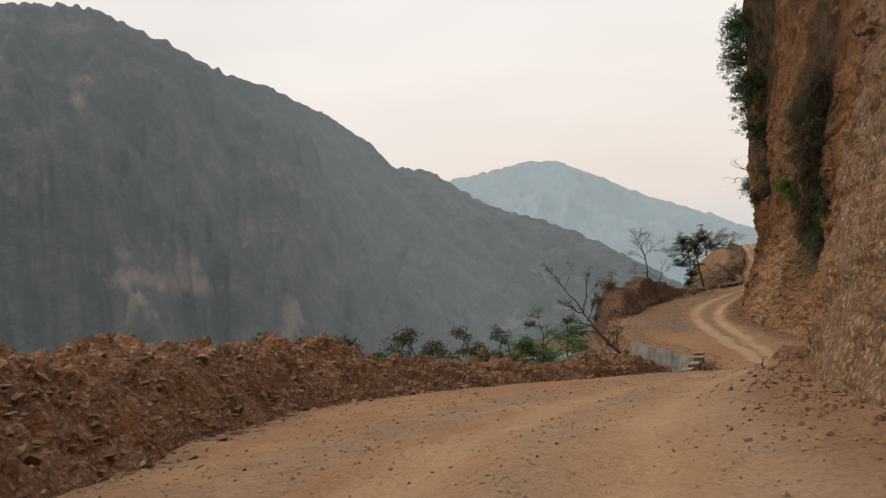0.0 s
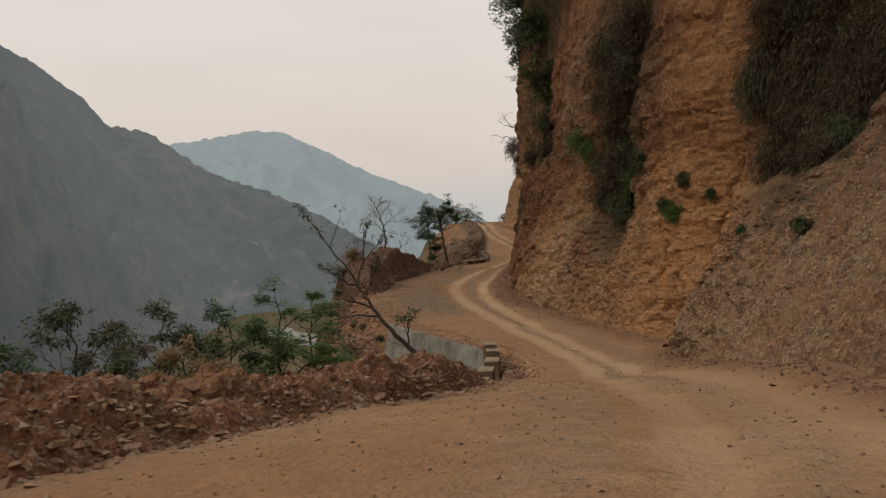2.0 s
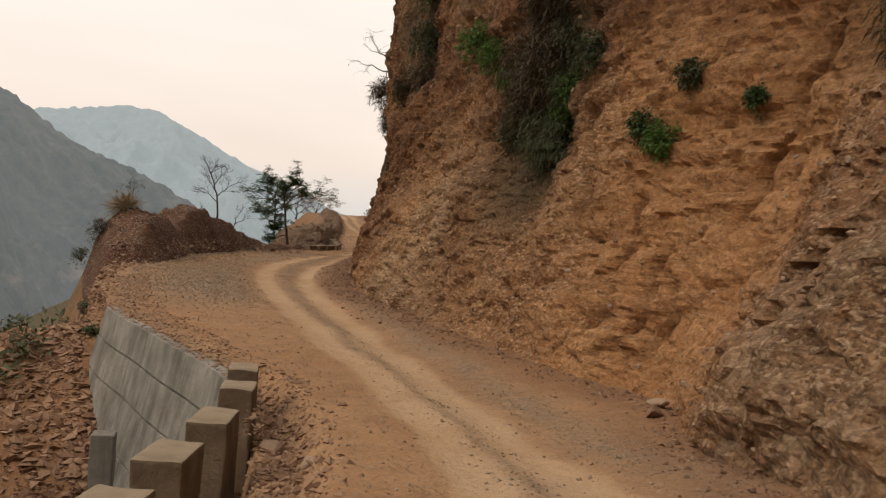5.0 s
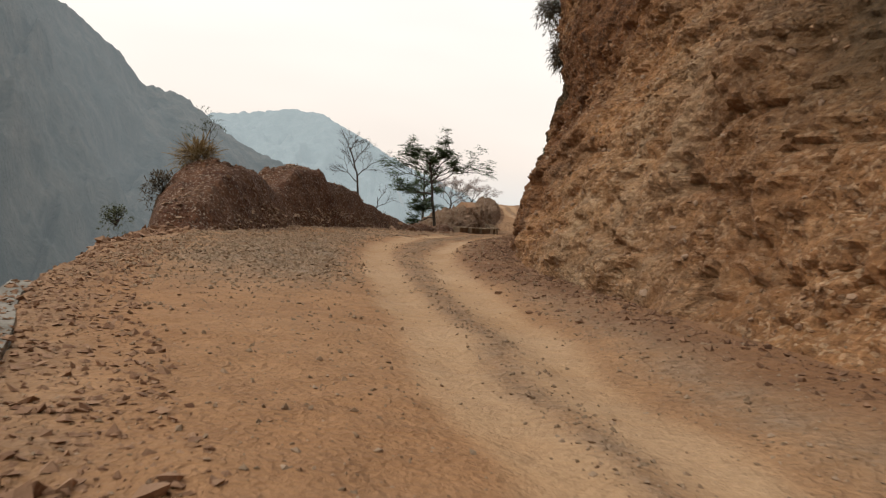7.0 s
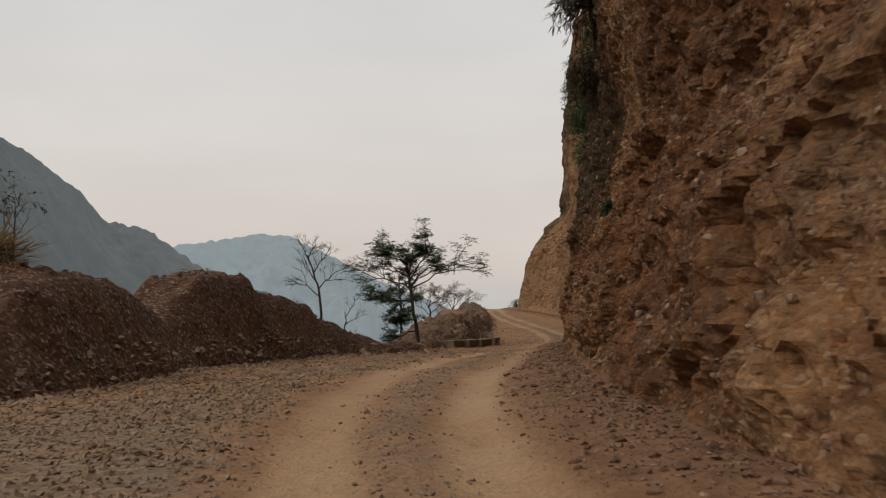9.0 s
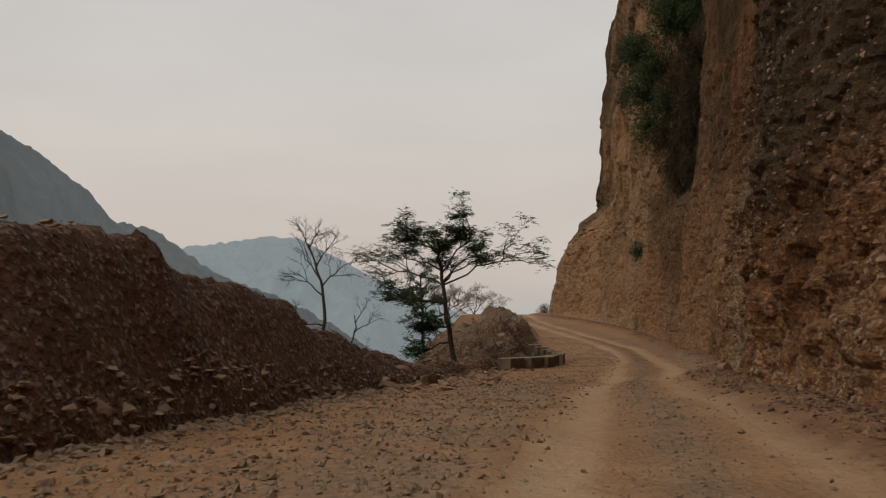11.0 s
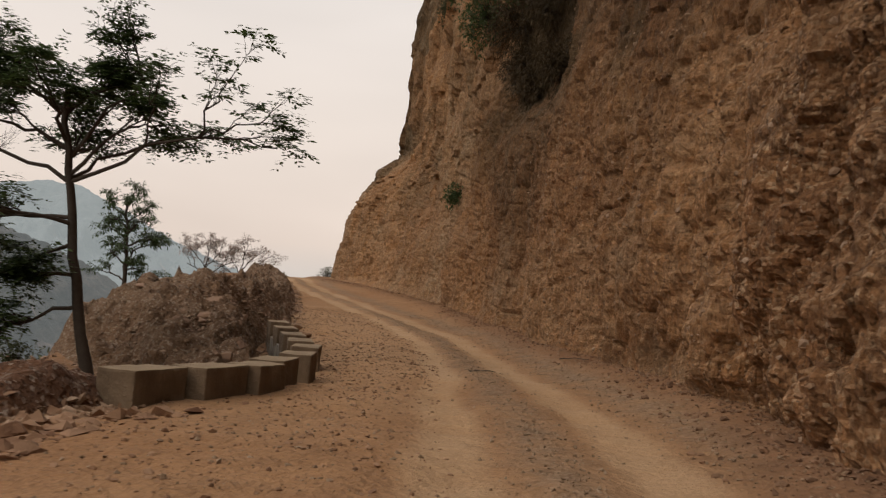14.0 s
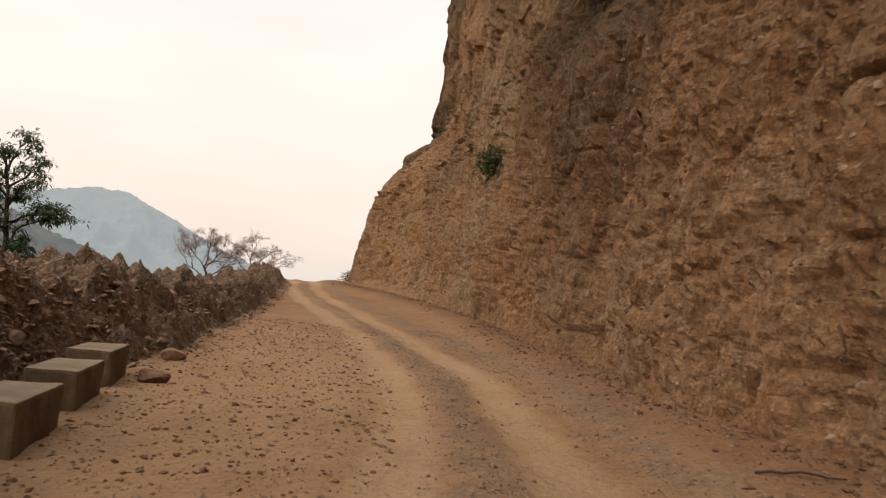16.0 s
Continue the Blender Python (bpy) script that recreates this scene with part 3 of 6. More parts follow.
def cliff_point(y, h):
    """A point of the rock face: how far along the road, how high over its foot. Also how deep the scrub gullies are there."""
    y, h = np.asarray(y, float), np.asarray(h, float)
    k = knee_h(y)
    x = foot_x(y) + lean_low(y) * np.minimum(h, k) + lean_high(y) * np.clip(h - k, 0, 38 - k) + 1.5 * np.maximum(h - 38, 0)
    x = x + smooth(172, 192, y) * np.interp(h, (0, 1, 4.2, 7.2, 10.4, 12.8, 14, 40), (1.1, 1.0, 0.0, -0.85, -0.8, -0.3, 0.75, 0.6))
    z = road_z(y) - 0.5 + h
    gully = np.exp(-((y - 62.6 - 0.12 * np.clip(h - 6, 0, 9)) / (2.3 + 0.22 * np.clip(h - 5, 0, 8))) ** 2) * smooth(2.6, 5.2, h) + 1.2 * np.exp(-((y - 46.7 - 0.18 * (h - 8)) / 4.5) ** 6) * smooth(5.2, 6.8, h - 0.25 * np.abs(y - 46))
    gully = gully + 0.75 * smooth(36, 39, y) * smooth(46, 43, y) * smooth(0, 1.5, h - 8.2 - 0.4 * (43 - y))
    gully = gully + 1.5 * np.exp(-((y - 142.5 - 0.35 * (h - 12)) / 6.5) ** 2) * smooth(8.0, 12.5, h) + 0.8 * smooth(74, 79, y) * smooth(88, 83, y) * smooth(8, 11, h)
    x = x + 1.1 * gully
    p = np.stack([x, y, z], 1)
    q = p.copy()
    q[:, 2] = z + 0.3 * y * 0.4
    base = smooth(0.1, 1.4, h)
    d1, d2, v = cells(p * (0.45, 0.45, 0.62), 5)
    e1, e2, w = cells(p * (1.5, 1.5, 2.0), 15)
    u = cells(p * (3.6, 3.6, 4.4), 25)[2]
    slab = np.exp(-((y - 54.0) / 4.4) ** 4) * smooth(0.6, 1.6, h)
    plane = (1 - 0.45 * smooth(84, 96, y) - 0.3 * smooth(110, 118, y)) * (1 - 0.6 * slab)
    bed = (z + 0.13 * (y - 54) + 0.22 * fbm(p * 0.35, 2, k=83)) / 0.3
    bed_i = np.floor(bed)
    run_i = np.floor(y / 2.3 + 3.1 * hash3(bed_i, bed_i * 0, bed_i * 0, 84))
    ledge = (hash3(bed_i, run_i, bed_i * 0, 85) - 0.5) * 0.2 + 0.04 * (bed - bed_i)
    bump = 0.65 * fbm(p * 0.13, 3, k=51) + plane * (0.22 * fbm(p * 0.5, 4, k=61) + 0.2 * (v - 0.5)) + (1 - 0.7 * slab) * (1 - 0.65 * smooth(108, 118, y)) * (0.15 * (w - 0.5) + 0.09 * (u - 0.5)) + slab * ledge + 0.12 * (1 - 0.6 * slab) * (1 - 0.6 * smooth(112, 122, y)) * fbm(q * (0.3, 0.3, 2.2), 3, k=71) + 0.05 * (1 - 0.6 * slab) * fbm(p * 1.9, 3, 0.6, k=73)
    bump = bump + 0.2 * smooth(84, 96, y) * fbm(p * (0.9, 0.9, 0.16), 3, k=76)
    bump = bump + 0.12 * smooth(84, 94, y) * fbm(p * (2.4, 2.4, 0.33), 3, k=78)
    bump = bump + smooth(146, 156, y) * (0.9 * (cells(p * (0.2, 0.2, 0.13), 35)[2] - 0.5) + 0.5 * (cells(p * (0.45, 0.45, 0.3), 36)[2] - 0.5)) * smooth(5, 9, h)
    f1, _, fv = cells(p * (6.5, 6.5, 7.5) + 0.5 * fbm(p * 2.0, 2, k=46)[:, None], 45)
    frag = smooth(-0.35, 0.35, fbm(p * 0.6, 3, k=47)) * (1 - 0.8 * slab) * (1 - 0.55 * smooth(112, 122, y)) * (1 - 0.45 * smooth(82, 72, y))
    bump = bump + frag * (0.10 * (fv - 0.5) - 0.05 * f1) + 0.03 * (1 - 0.5 * slab) * fbm(p * 5.0, 2, k=48)
    groove = -0.10 * np.exp(-((d2 - d1) / 0.07) ** 2) - 0.05 * np.exp(-((e2 - e1) / 0.1) ** 2)
    for cy, tilt, lo, hi in ((55.6, 0.06, 1.6, 4.6), (54.5, -0.02, 1.4, 3.6), (57.6, 0.35, 3.6, 6.8), (52.6, -0.2, 4.0, 8.0), (53.4, 0.3, 1.0, 3.0)):
        groove = groove - 0.5 * np.exp(-((y - cy - tilt * (h - lo) - 0.08 * np.sin(5 * h)) / 0.13) ** 2) * smooth(lo - 0.3, lo + 0.4, h) * smooth(hi + 0.3, hi - 0.6, h)
    calm = 1 - 0.55 * smooth(46, 38, y) * smooth(7, 5, h)
    scratch = 0.07 * fbm(p * (1.5, 2.6, 0.4), 3, k=81) * smooth(48, 40, y)
    x = x - (bump + groove) * base * calm - scratch * base
    y2 = y - 0.22 * fbm(p * 0.7, 3, k=91) * base
    return np.stack([x, y2, z], 1), gully


def build_cliff():
    ys = np.concatenate([[-75, -55, -40], np.arange(-30, 14, 0.8), np.arange(14, 34, 0.22), np.arange(34, 48.5, 0.13), np.arange(48.5, 134, 0.085), np.arange(134, 150, 0.15), np.arange(150, 215, 0.35), np.arange(215, 312, 3)])
    hs = np.concatenate([np.arange(0, 6.5, 0.085), np.arange(6.5, 11, 0.13), np.arange(11, 16, 0.22), np.arange(16, 39, 0.6), [42, 48, 60, 80, 120]])
    y, h = np.repeat(ys, len(hs)), np.tile(hs, len(ys))
    p, gully = cliff_point(y, h)
    n1 = fbm(p * 0.12, 4, k=101)
    grey = 0.6 * smooth(49.5, 46, y + 0.35 * h) + 0.95 * np.exp(-((y - 108.9 - 0.05 * h) / 1.9) ** 4) * smooth(9.5, 6, h) + 0.55 * smooth(-0.1, 0.5, n1) * smooth(56, 62, y) * (1 - 0.45 * smooth(84, 92, y)) + 0.1 * smooth(57, 62, y) * smooth(80, 73, y) + 0.38 * smooth(112, 120, y)
    ochre = np.exp(-((y - 53.8) / 4.6) ** 4) + 0.6 * smooth(58, 62, y) * smooth(80, 73, y) + 0.4 * smooth(112, 122, y) + 0.5 * smooth(0.0, 0.5, fbm(p * 0.1, 3, k=111)) + 0.6 * smooth(154, 162, y) * smooth(198, 186, y) * smooth(8, 12, h)
    # dark scrub and rock in the gullies, plus shade painted on bare high bands
    scrub_shade = 1.15 * gully * smooth(-0.9, -0.2, fbm(p * 0.5, 3, k=121)) + 0.8 * smooth(22, 30, h + 8 * n1) + smooth(38, 40, h)
    scrub_shade = scrub_shade * (1 - 0.45 * smooth(132, 138, y)) + 0.65 * smooth(104, 107, y) * smooth(117, 110, y) * smooth(4.2, 8, h + 2 * n1) + 0.95 * smooth(91, 94, y) * smooth(106.5, 104, y) * smooth(3.2, 6.5, h + 2 * n1)
    scrub_shade = scrub_shade + 0.8 * smooth(38.5, 41, y) * smooth(46, 44.5, y) * smooth(3.6, 5.4, h + 1.6 * fbm(p * 0.9, 3, k=151)) * smooth(-0.25, 0.15, fbm(p * (1.1, 1.1, 0.5), 3, k=152))
    scrub_shade = scrub_shade + 0.6 * smooth(195, 200, y) * smooth(10, 13, h + 2.5 * n1) + 0.5 * smooth(120, 128, y) * smooth(154, 146, y) * smooth(4.5, 9, h + 3 * n1)
    scrub_shade = scrub_shade + 0.35 * smooth(0.25, 0.7, fbm(p * 0.22, 3, k=131)) * smooth(75, 85, y) * smooth(4, 9, h)
    # the umber mask tints brown rock and paints shadow on the upper face
    me = mesh_of("cliff", p, grid_faces(len(ys), len(hs)), ROCK, flat=True, layers={"soft": np.clip(np.exp(-((y - 53.8) / 4.6) ** 4) + 0.25 * smooth(58, 62, y) * smooth(78, 71, y) + 0.9 * smooth(114, 122, y), 0, 1), "upright": 0.25 + 0.75 * smooth(78, 92, y) - 0.25 * smooth(62, 52, y) * smooth(46, 50, y) + 0.6 * smooth(48, 44, y), "umber_shade": np.clip(0.6 * smooth(5.8, 9.5, h + 3 * n1) * smooth(49, 52, y) * smooth(80, 74, y) + 0.8 * smooth(91, 95, y) * smooth(106, 103, y) * smooth(3, 6, h + 2 * n1) + smooth(69, 78, y) * smooth(112, 102, y) * smooth(-0.45, 0.35, n1 + 0.3 * fbm(p * 0.5, 3, k=141)) + smooth(100, 108, y) * smooth(136, 124, y) * smooth(6.0, 9.5, h + 2.5 * n1) + 0.42 * smooth(8, 20, y) * smooth(50, 45, y) * (0.75 + 0.5 * n1) + 0.4 * smooth(8, 20, y) * smooth(50, 46, y) * smooth(3.0, 6.5, h) + 0.45 * smooth(56, 59, y) * smooth(70, 65, y) * smooth(-0.45, 0.2, n1) + 0.2 * smooth(100, 106, y) * smooth(124, 116, y) * smooth(0.8, 3.0, h) + 0.3 * smooth(116, 122, y) * smooth(160, 148, y) * smooth(-0.3, 0.35, n1) + 0.1 * smooth(120, 130, y) * smooth(158, 148, y) + 0.3 * smooth(122, 132, y) * smooth(156, 148, y) * smooth(2, 6, h), 0, 1), "grey": np.clip(grey, 0, 1), "ochre": np.clip(ochre, 0, 1), "scrub_shade": np.clip(scrub_shade, 0, 1)})
    return thing("cliff", me, "freshly cut ochre and grey rock face beside the road", "cliff", kind="structure")


cliff = build_cliff()


# ---- far mountains ----
def build_mountain(name, ridge, reach, near, floor, mat, label, seed, rough):
    """A mountain side: ridge is (degrees right of straight ahead, degrees up); it comes down from reach to near metres off."""
    at = curve([(q[1], q[0]) for q in ridge])
    az = np.arange(ridge[0][0], ridge[-1][0], 0.12)
    v = np.linspace(0, 1, 110)
    a, s = np.repeat(az, len(v)), np.tile(v, len(az))
    dist = reach(a)
    top = dist * np.tan(np.radians(at(a)))
    base = near(a)
    r = base + (dist - base) * s
    x, y = r * np.sin(np.radians(a)), r * np.cos(np.radians(a))
    ridged = 1 - np.abs(fbm(np.stack([a * 0.16 + s * 1.5, s * 1.8, 0 * a], 1), 4, k=seed))
    lump = fbm(np.stack([a * 0.5, s * 4, 0 * a], 1), 4, k=seed + 9)
    gullies = 1 - np.abs(fbm(np.stack([a * 0.9 - s * 3.0, s * 2.5, 0 * a], 1), 4, k=seed + 70))
    shape = s ** 0.9
    amp = (s * (1 - s) * 4) ** 0.7
    z = floor + (top - floor) * shape + amp * rough * 0.42 * (ridged - 0.7) + amp * rough * 0.3 * lump + amp * rough * 0.1 * gullies + rough * 0.035 * fbm(np.stack([a * 3, s * 30, 0 * a], 1), 3, k=seed + 30) * smooth(0, 0.1, s)
    n2 = 0.8 * fbm(np.stack([a * 0.6 + s * 5, s * 22, 0 * a], 1), 4, k=seed + 44)
    scar = smooth(0.6, 1.0, n2) * smooth(0.55, 0.3, s) * smooth(0.05, 0.12, s)
    elev = np.degrees(np.arctan2(z, r))
    ragged = fbm(np.stack([a * 1.3, elev * 1.6, 0 * a], 1), 4, k=seed + 60)
    for ca, ce, wa, we, tilt in ((-21.6, 0.1, 2.6, 0.5, -0.25), (-19.6, 0.3, 0.55, 1.1, 0.0), (-18.6, -0.6, 0.5, 1.0, -0.5), (-24.8, 10.6, 0.8, 0.8, 0), (-14.0, -3.0, 0.5, 1.2, 0.2), (-16, 2.6, 0.5, 0.6, 0)):
        scar = np.maximum(scar, smooth(1.3, 0.5, np.hypot((a - ca) / wa, (elev - ce - tilt * (a - ca)) / we) + 0.7 * ragged))
    back = np.stack([1.3 * reach(az) * np.sin(np.radians(az)), 1.3 * reach(az) * np.cos(np.radians(az)), np.full(len(az), floor)], 1)
    pts = np.concatenate([np.stack([x, y, z], 1).reshape(len(az), len(v), 3), back[:, None, :]], 1).reshape(-1, 3)
    sc = np.concatenate([scar.reshape(len(az), len(v)), np.zeros((len(az), 1))], 1)
    me = mesh_of(name, pts, grid_faces(len(az), len(v) + 1, True), mat, layers={"scar": sc})
    return thing(name, me, label, "mountain", kind="structure")


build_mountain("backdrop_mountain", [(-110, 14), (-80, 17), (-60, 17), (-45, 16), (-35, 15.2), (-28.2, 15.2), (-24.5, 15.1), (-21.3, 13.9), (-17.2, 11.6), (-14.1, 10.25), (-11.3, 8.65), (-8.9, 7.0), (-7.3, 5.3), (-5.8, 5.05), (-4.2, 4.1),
                                (-2, 2.6), (0.8, 1.6), (3.7, 0.2), (8, -2.6), (12, -5.2)], curve([(850, -110), (850, -24), (1000, -15), (1500, -6), (1500, 12)]), curve([(420, -110), (420, -22), (560, -12), (900, -4), (1180, 0), (1250, 12)]), -112, BIG_MOUNTAIN, "steep scrubby mountainside across the valley, its haze painted as glow", 200, 75)
build_mountain("backdrop_mountain_far", [(-30, 3), (-14, 3.4), (-8, 3.8), (-4.2, 4.25), (-2, 4.55), (0.6, 4.85), (2.0, 4.75), (4.1, 3.8), (7, 2.35), (10, 1.1), (12.2, 0.05), (16, -1.4), (24, -1.8), (60, -1.5)], curve([(3300, -30), (3300, 60)]), curve([(1300, -30), (1300, 60)]), -112, FAR_MOUNTAIN, "pale ridge far down the valley, its blue haze painted as glow", 300, 130)


def build_river():
    """The pale river bed winding along the valley floor."""
    mid = np.array([(4, 1010), (14, 990), (24, 965), (36, 930), (54, 880), (110, 800), (260, 740), (520, 700)], float)
    t = np.linspace(0, len(mid) - 1, 90)
    c = np.stack([np.interp(t, np.arange(len(mid)), mid[:, i]) for i in range(2)], 1)
    for _ in range(6):
        c[1:-1] = 0.5 * c[1:-1] + 0.25 * (c[2:] + c[:-2])
    d = np.gradient(c, axis=0)
    d /= np.linalg.norm(d, axis=1)[:, None]
    w = 20 + 5 * np.sin(t * 2.3)
    side = np.stack([d[:, 1], -d[:, 0]], 1) * w[:, None]
    rows = np.stack([np.concatenate([c + side * k, np.full((90, 1), -109.2)], 1) for k in (-1, -0.4, 0.4, 1)], 1)
    return thing("river", mesh_of("river", rows.reshape(-1, 3), grid_faces(90, 4), SAND), "pale river bed winding along the valley floor", "river", kind="structure")


build_river()


# ---- loose stones ----
ICO_V = []
ICO_F = []
bm = bmesh.new()
bmesh.ops.create_icosphere(bm, subdivisions=1, radius=1.0)
ICO_V = np.array([v.co[:] for v in bm.verts])
ICO_F = np.array([[v.index for v in f.verts] for f in bm.faces])
bm.free()


OCTA_V = np.array([(1, 0, 0), (-1, 0, 0), (0, 1, 0), (0, -1, 0), (0, 0, 1), (0, 0, -1.0)])
OCTA_F = np.array([(0, 2, 4), (2, 1, 4), (1, 3, 4), (3, 0, 4), (2, 0, 5), (1, 2, 5), (3, 1, 5), (0, 3, 5)])


def stones_mesh(name, at, size, mat, rng, flat=0.6, sink=0.25, small=False):
    """Angular stones, one island each, at the points given; small ones have fewer faces."""
    base, tri = (OCTA_V, OCTA_F) if small else (ICO_V, ICO_F)
    n, k = len(at), len(base)
    sh = base[None] * rng.uniform(0.62, 1.25, (n, k, 1))
    if small:
        sh = sh + rng.normal(0, 0.22, sh.shape)
    sh = sh * np.stack([rng.uniform(0.7, 1.4, n), rng.uniform(0.55, 1.0, n), rng.uniform(flat * 0.6, flat * 1.3, n)], 1)[:, None, :]
    sh = np.clip(sh, -0.85, 0.85)
    a, t = rng.uniform(0, 6.283, n), rng.normal(0, 0.45, n)
    ca, sa, ct, st = np.cos(a), np.sin(a), np.cos(t), np.sin(t)
    x, y, z = sh[..., 0], sh[..., 1], sh[..., 2]
    y, z = y * ct[:, None] - z * st[:, None], y * st[:, None] + z * ct[:, None]
    x, y = x * ca[:, None] - y * sa[:, None], x * sa[:, None] + y * ca[:, None]
    p = np.stack([x, y, z], -1) * size[:, None, None]
    p = p + at[:, None, :]
    p[..., 2] += (size * flat * (0.5 - sink))[:, None]
    f = (tri[None] + (np.arange(n) * k)[:, None, None]).reshape(-1, 3)
    return mesh_of(name, p.reshape(-1, 3), f, mat, flat=True)


rng = np.random.default_rng(7)


def on_ground(x, y):
    return np.stack([x, y, ground_height(x, y)], 1)


# ---- earth mounds ----
def mound_shape(spine, u, v, seed, knobs=0.35):
    """Points of a heap along a spine of (x, y, half width, height and, if it differs, the outer half width): u along it, v across from -1 to 1."""
    sp = np.array(spine, float)
    s = np.linspace(0, 1, len(sp))
    c = [np.interp(u, s, sp[:, i]) for i in range(4)]
    if sp.shape[1] > 4:
        c[2] = np.where(v < 0, np.interp(u, s, sp[:, 4]), c[2])
    tx, ty = np.interp(u, s, np.gradient(sp[:, 0])), np.interp(u, s, np.gradient(sp[:, 1]))
    ln = np.hypot(tx, ty)
    nx, ny = ty / ln, -tx / ln
    x, y = c[0] + nx * v * c[2], c[1] + ny * v * c[2]
    up = smooth(1.0, 0.3, np.abs(v)) * c[3] * smooth(0, 0.05, u) * smooth(1, 0.95, u)
    q = np.stack([x, y, 0 * x], 1)
    body = smooth(0, 0.35, up)
    up = up * (1 + 0.2 * fbm(q * 0.4, 2, k=seed)) + body * (knobs * 0.4 * fbm(q * 1.1, 3, k=seed + 5) + 0.16 * knobs * fbm(q * 4.0, 3, k=seed + 6))
    d1, d2, w = cells(np.stack([x, y, up], 1) * 1.7, seed + 3)
    up = up + body * knobs * 0.45 * (w - 0.5)
    z = ground_height(x, y) + up - 0.12 * (1 - body) - 0.35 * smooth(0.85, 1.0, np.abs(v))
    return np.stack([x, y, z], 1)


def build_mound(spine, label, mat, seed, rows, cols, knobs=0.35, name="earth_mound"):
    u, v = np.repeat(np.linspace(0, 1, rows), cols), np.tile(np.linspace(-1, 1, cols), rows)
    p = mound_shape(spine, u, v, seed, knobs)
    me = mesh_of(name, p, grid_faces(rows, cols, True), mat)
    return thing(name, me, label, "earth mound")


def strew(spine, n, lo, hi, seed, vlo=-1.1, vhi=1.1):
    """Places for stones over a mound, more of them small."""
    u, v = rng.uniform(0.0, 1.0, n), rng.uniform(vlo, vhi, n)
    p = mound_shape(spine, u, np.clip(v, -1.3, 1.3), seed)
    p[:, 2] = np.maximum(p[:, 2], ground_height(p[:, 0], p[:, 1]))
    return p, lo + (hi - lo) * rng.random(n) ** 4


BERM = [(-6.8, -20, 2.2, 1.2), (-7.0, 0, 2.3, 1.35), (-7.1, 8, 2.4, 1.5), (-7.2, 14, 2.5, 1.6), (-7.0, 20, 2.4, 1.55), (-5.0, 26, 2.2, 1.3), (-2.9, 30, 2.0, 0.8), (-1.3, 33, 1.9, 0.6), (0.6, 36, 1.9, 0.7), (2.5, 38.8, 1.9, 0.9), (4.4, 42.3, 1.6, 0.6), (5.6, 45.5, 1.0, 0.2)]
HEAP = [(6.4, 81.5, 1.0, 0.15), (6.8, 84.2, 1.9, 0.85), (7.15, 87.4, 2.5, 2.1), (7.9, 90, 2.3, 2.15), (8.8, 92.6, 2.0, 0.95), (9.6, 95, 2.2, 2.2), (10.8, 98, 2.2, 2.25), (12.2, 101, 2.1, 1.65), (13.4, 104, 1.9, 1.25), (14.9, 107.4, 1.8, 1.05), (16.0, 110.5, 1.6, 0.8), (17.2, 113.6, 1.5, 0.6), (18.8, 116.3, 1.4, 0.5), (21, 119, 1.2, 0.35), (22.4, 121, 0.8, 0.1)]
SPOIL = [(24.4, 125.4, 0.6, 0.1, 0.7), (24.8, 128, 1.0, 0.6, 1.5), (24.9, 131.2, 1.45, 1.3, 3.4), (25.3, 135, 1.7, 1.5, 5.2), (26.6, 139, 2.5, 1.35, 5.0), (28.2, 144, 2.1, 0.95, 3.0), (30.5, 152, 1.9, 0.7, 1.9), (32.9, 162, 1.9, 0.8, 1.9), (35.5, 173, 1.7, 0.5, 1.7), (38.5, 188, 1.7, 0.8, 1.7), (40.2, 200, 1.7, 0.7, 1.7), (43.0, 212, 1.4, 0.4, 1.4)]
build_mound(BERM, "long reddish-brown earth berm strewn with rubble along the road's edge", RED_SOIL, 400, 640, 96, 0.62)
build_mound(HEAP, "high reddish-brown earth heap at the valley edge of the road", SHADED_SOIL, 420, 300, 64, 0.24)
FOOT = [(4.2, 16, 0.5, 0.15), (4.75, 19, 0.7, 0.22), (5.5, 22, 0.7, 0.25), (6.5, 25, 0.5, 0.2)]
build_mound(FOOT, "small heap of reddish slumped earth at the foot of the cliff", RED_SOIL, 460, 60, 24)
build_mound(SPOIL, "grey-brown spoil heap of earth and broken rock beside the road", BROWN_SOIL, 440, 560, 84, 0.75)

# the earth heap takes dark stones to match its painted shade
for spine, n, seed, lab, big, mt in ((BERM, 3600, 400, "broken stones lying on the roadside berm", 0.17, RED_STONE), (HEAP, 900, 420, "broken stones lying on the earth heap", 0.13, DARK_STONE), (SPOIL, 7000, 440, "broken grey-brown rubble on the spoil heap", 0.13, STONE)):
    at, size = strew(spine, n, 0.02, big, seed)
    thing("rubble", stones_mesh("rubble", at, size, mt, rng, flat=0.42, small=True), lab, "rubble", kind="stuff")

at, size = strew(HEAP, 5000, 0.025, 0.15, 420, 0.72, 1.14)
thing("rubble", stones_mesh("rubble", at, size, STONE, rng, flat=0.35, small=True), "flat shards fallen to the foot of the earth heap", "rubble", kind="stuff")
at, size = strew(HEAP, 900, 0.02, 0.12, 420, -0.35, 0.15)
thing("rubble", stones_mesh("rubble", at, size, STONE, rng, flat=0.4), "pale stones along the crest of the earth heap", "rubble", kind="stuff")
n = 5500
y = rng.uniform(64, 122, n)
x = foot_x(y) + 0.2 - np.minimum(1.7, foot_x(y) - track_r(y) - 0.2) * rng.random(n) ** 2.2
size = 0.014 + 0.06 * rng.random(n) ** 6
thing("debris", stones_mesh("debris", on_ground(x, y), size, DARK_STONE, rng, flat=0.5), "dark crumbled debris along the foot of the cliff", "rubble", kind="stuff")
n = 3000
y = rng.uniform(120, 135, n)
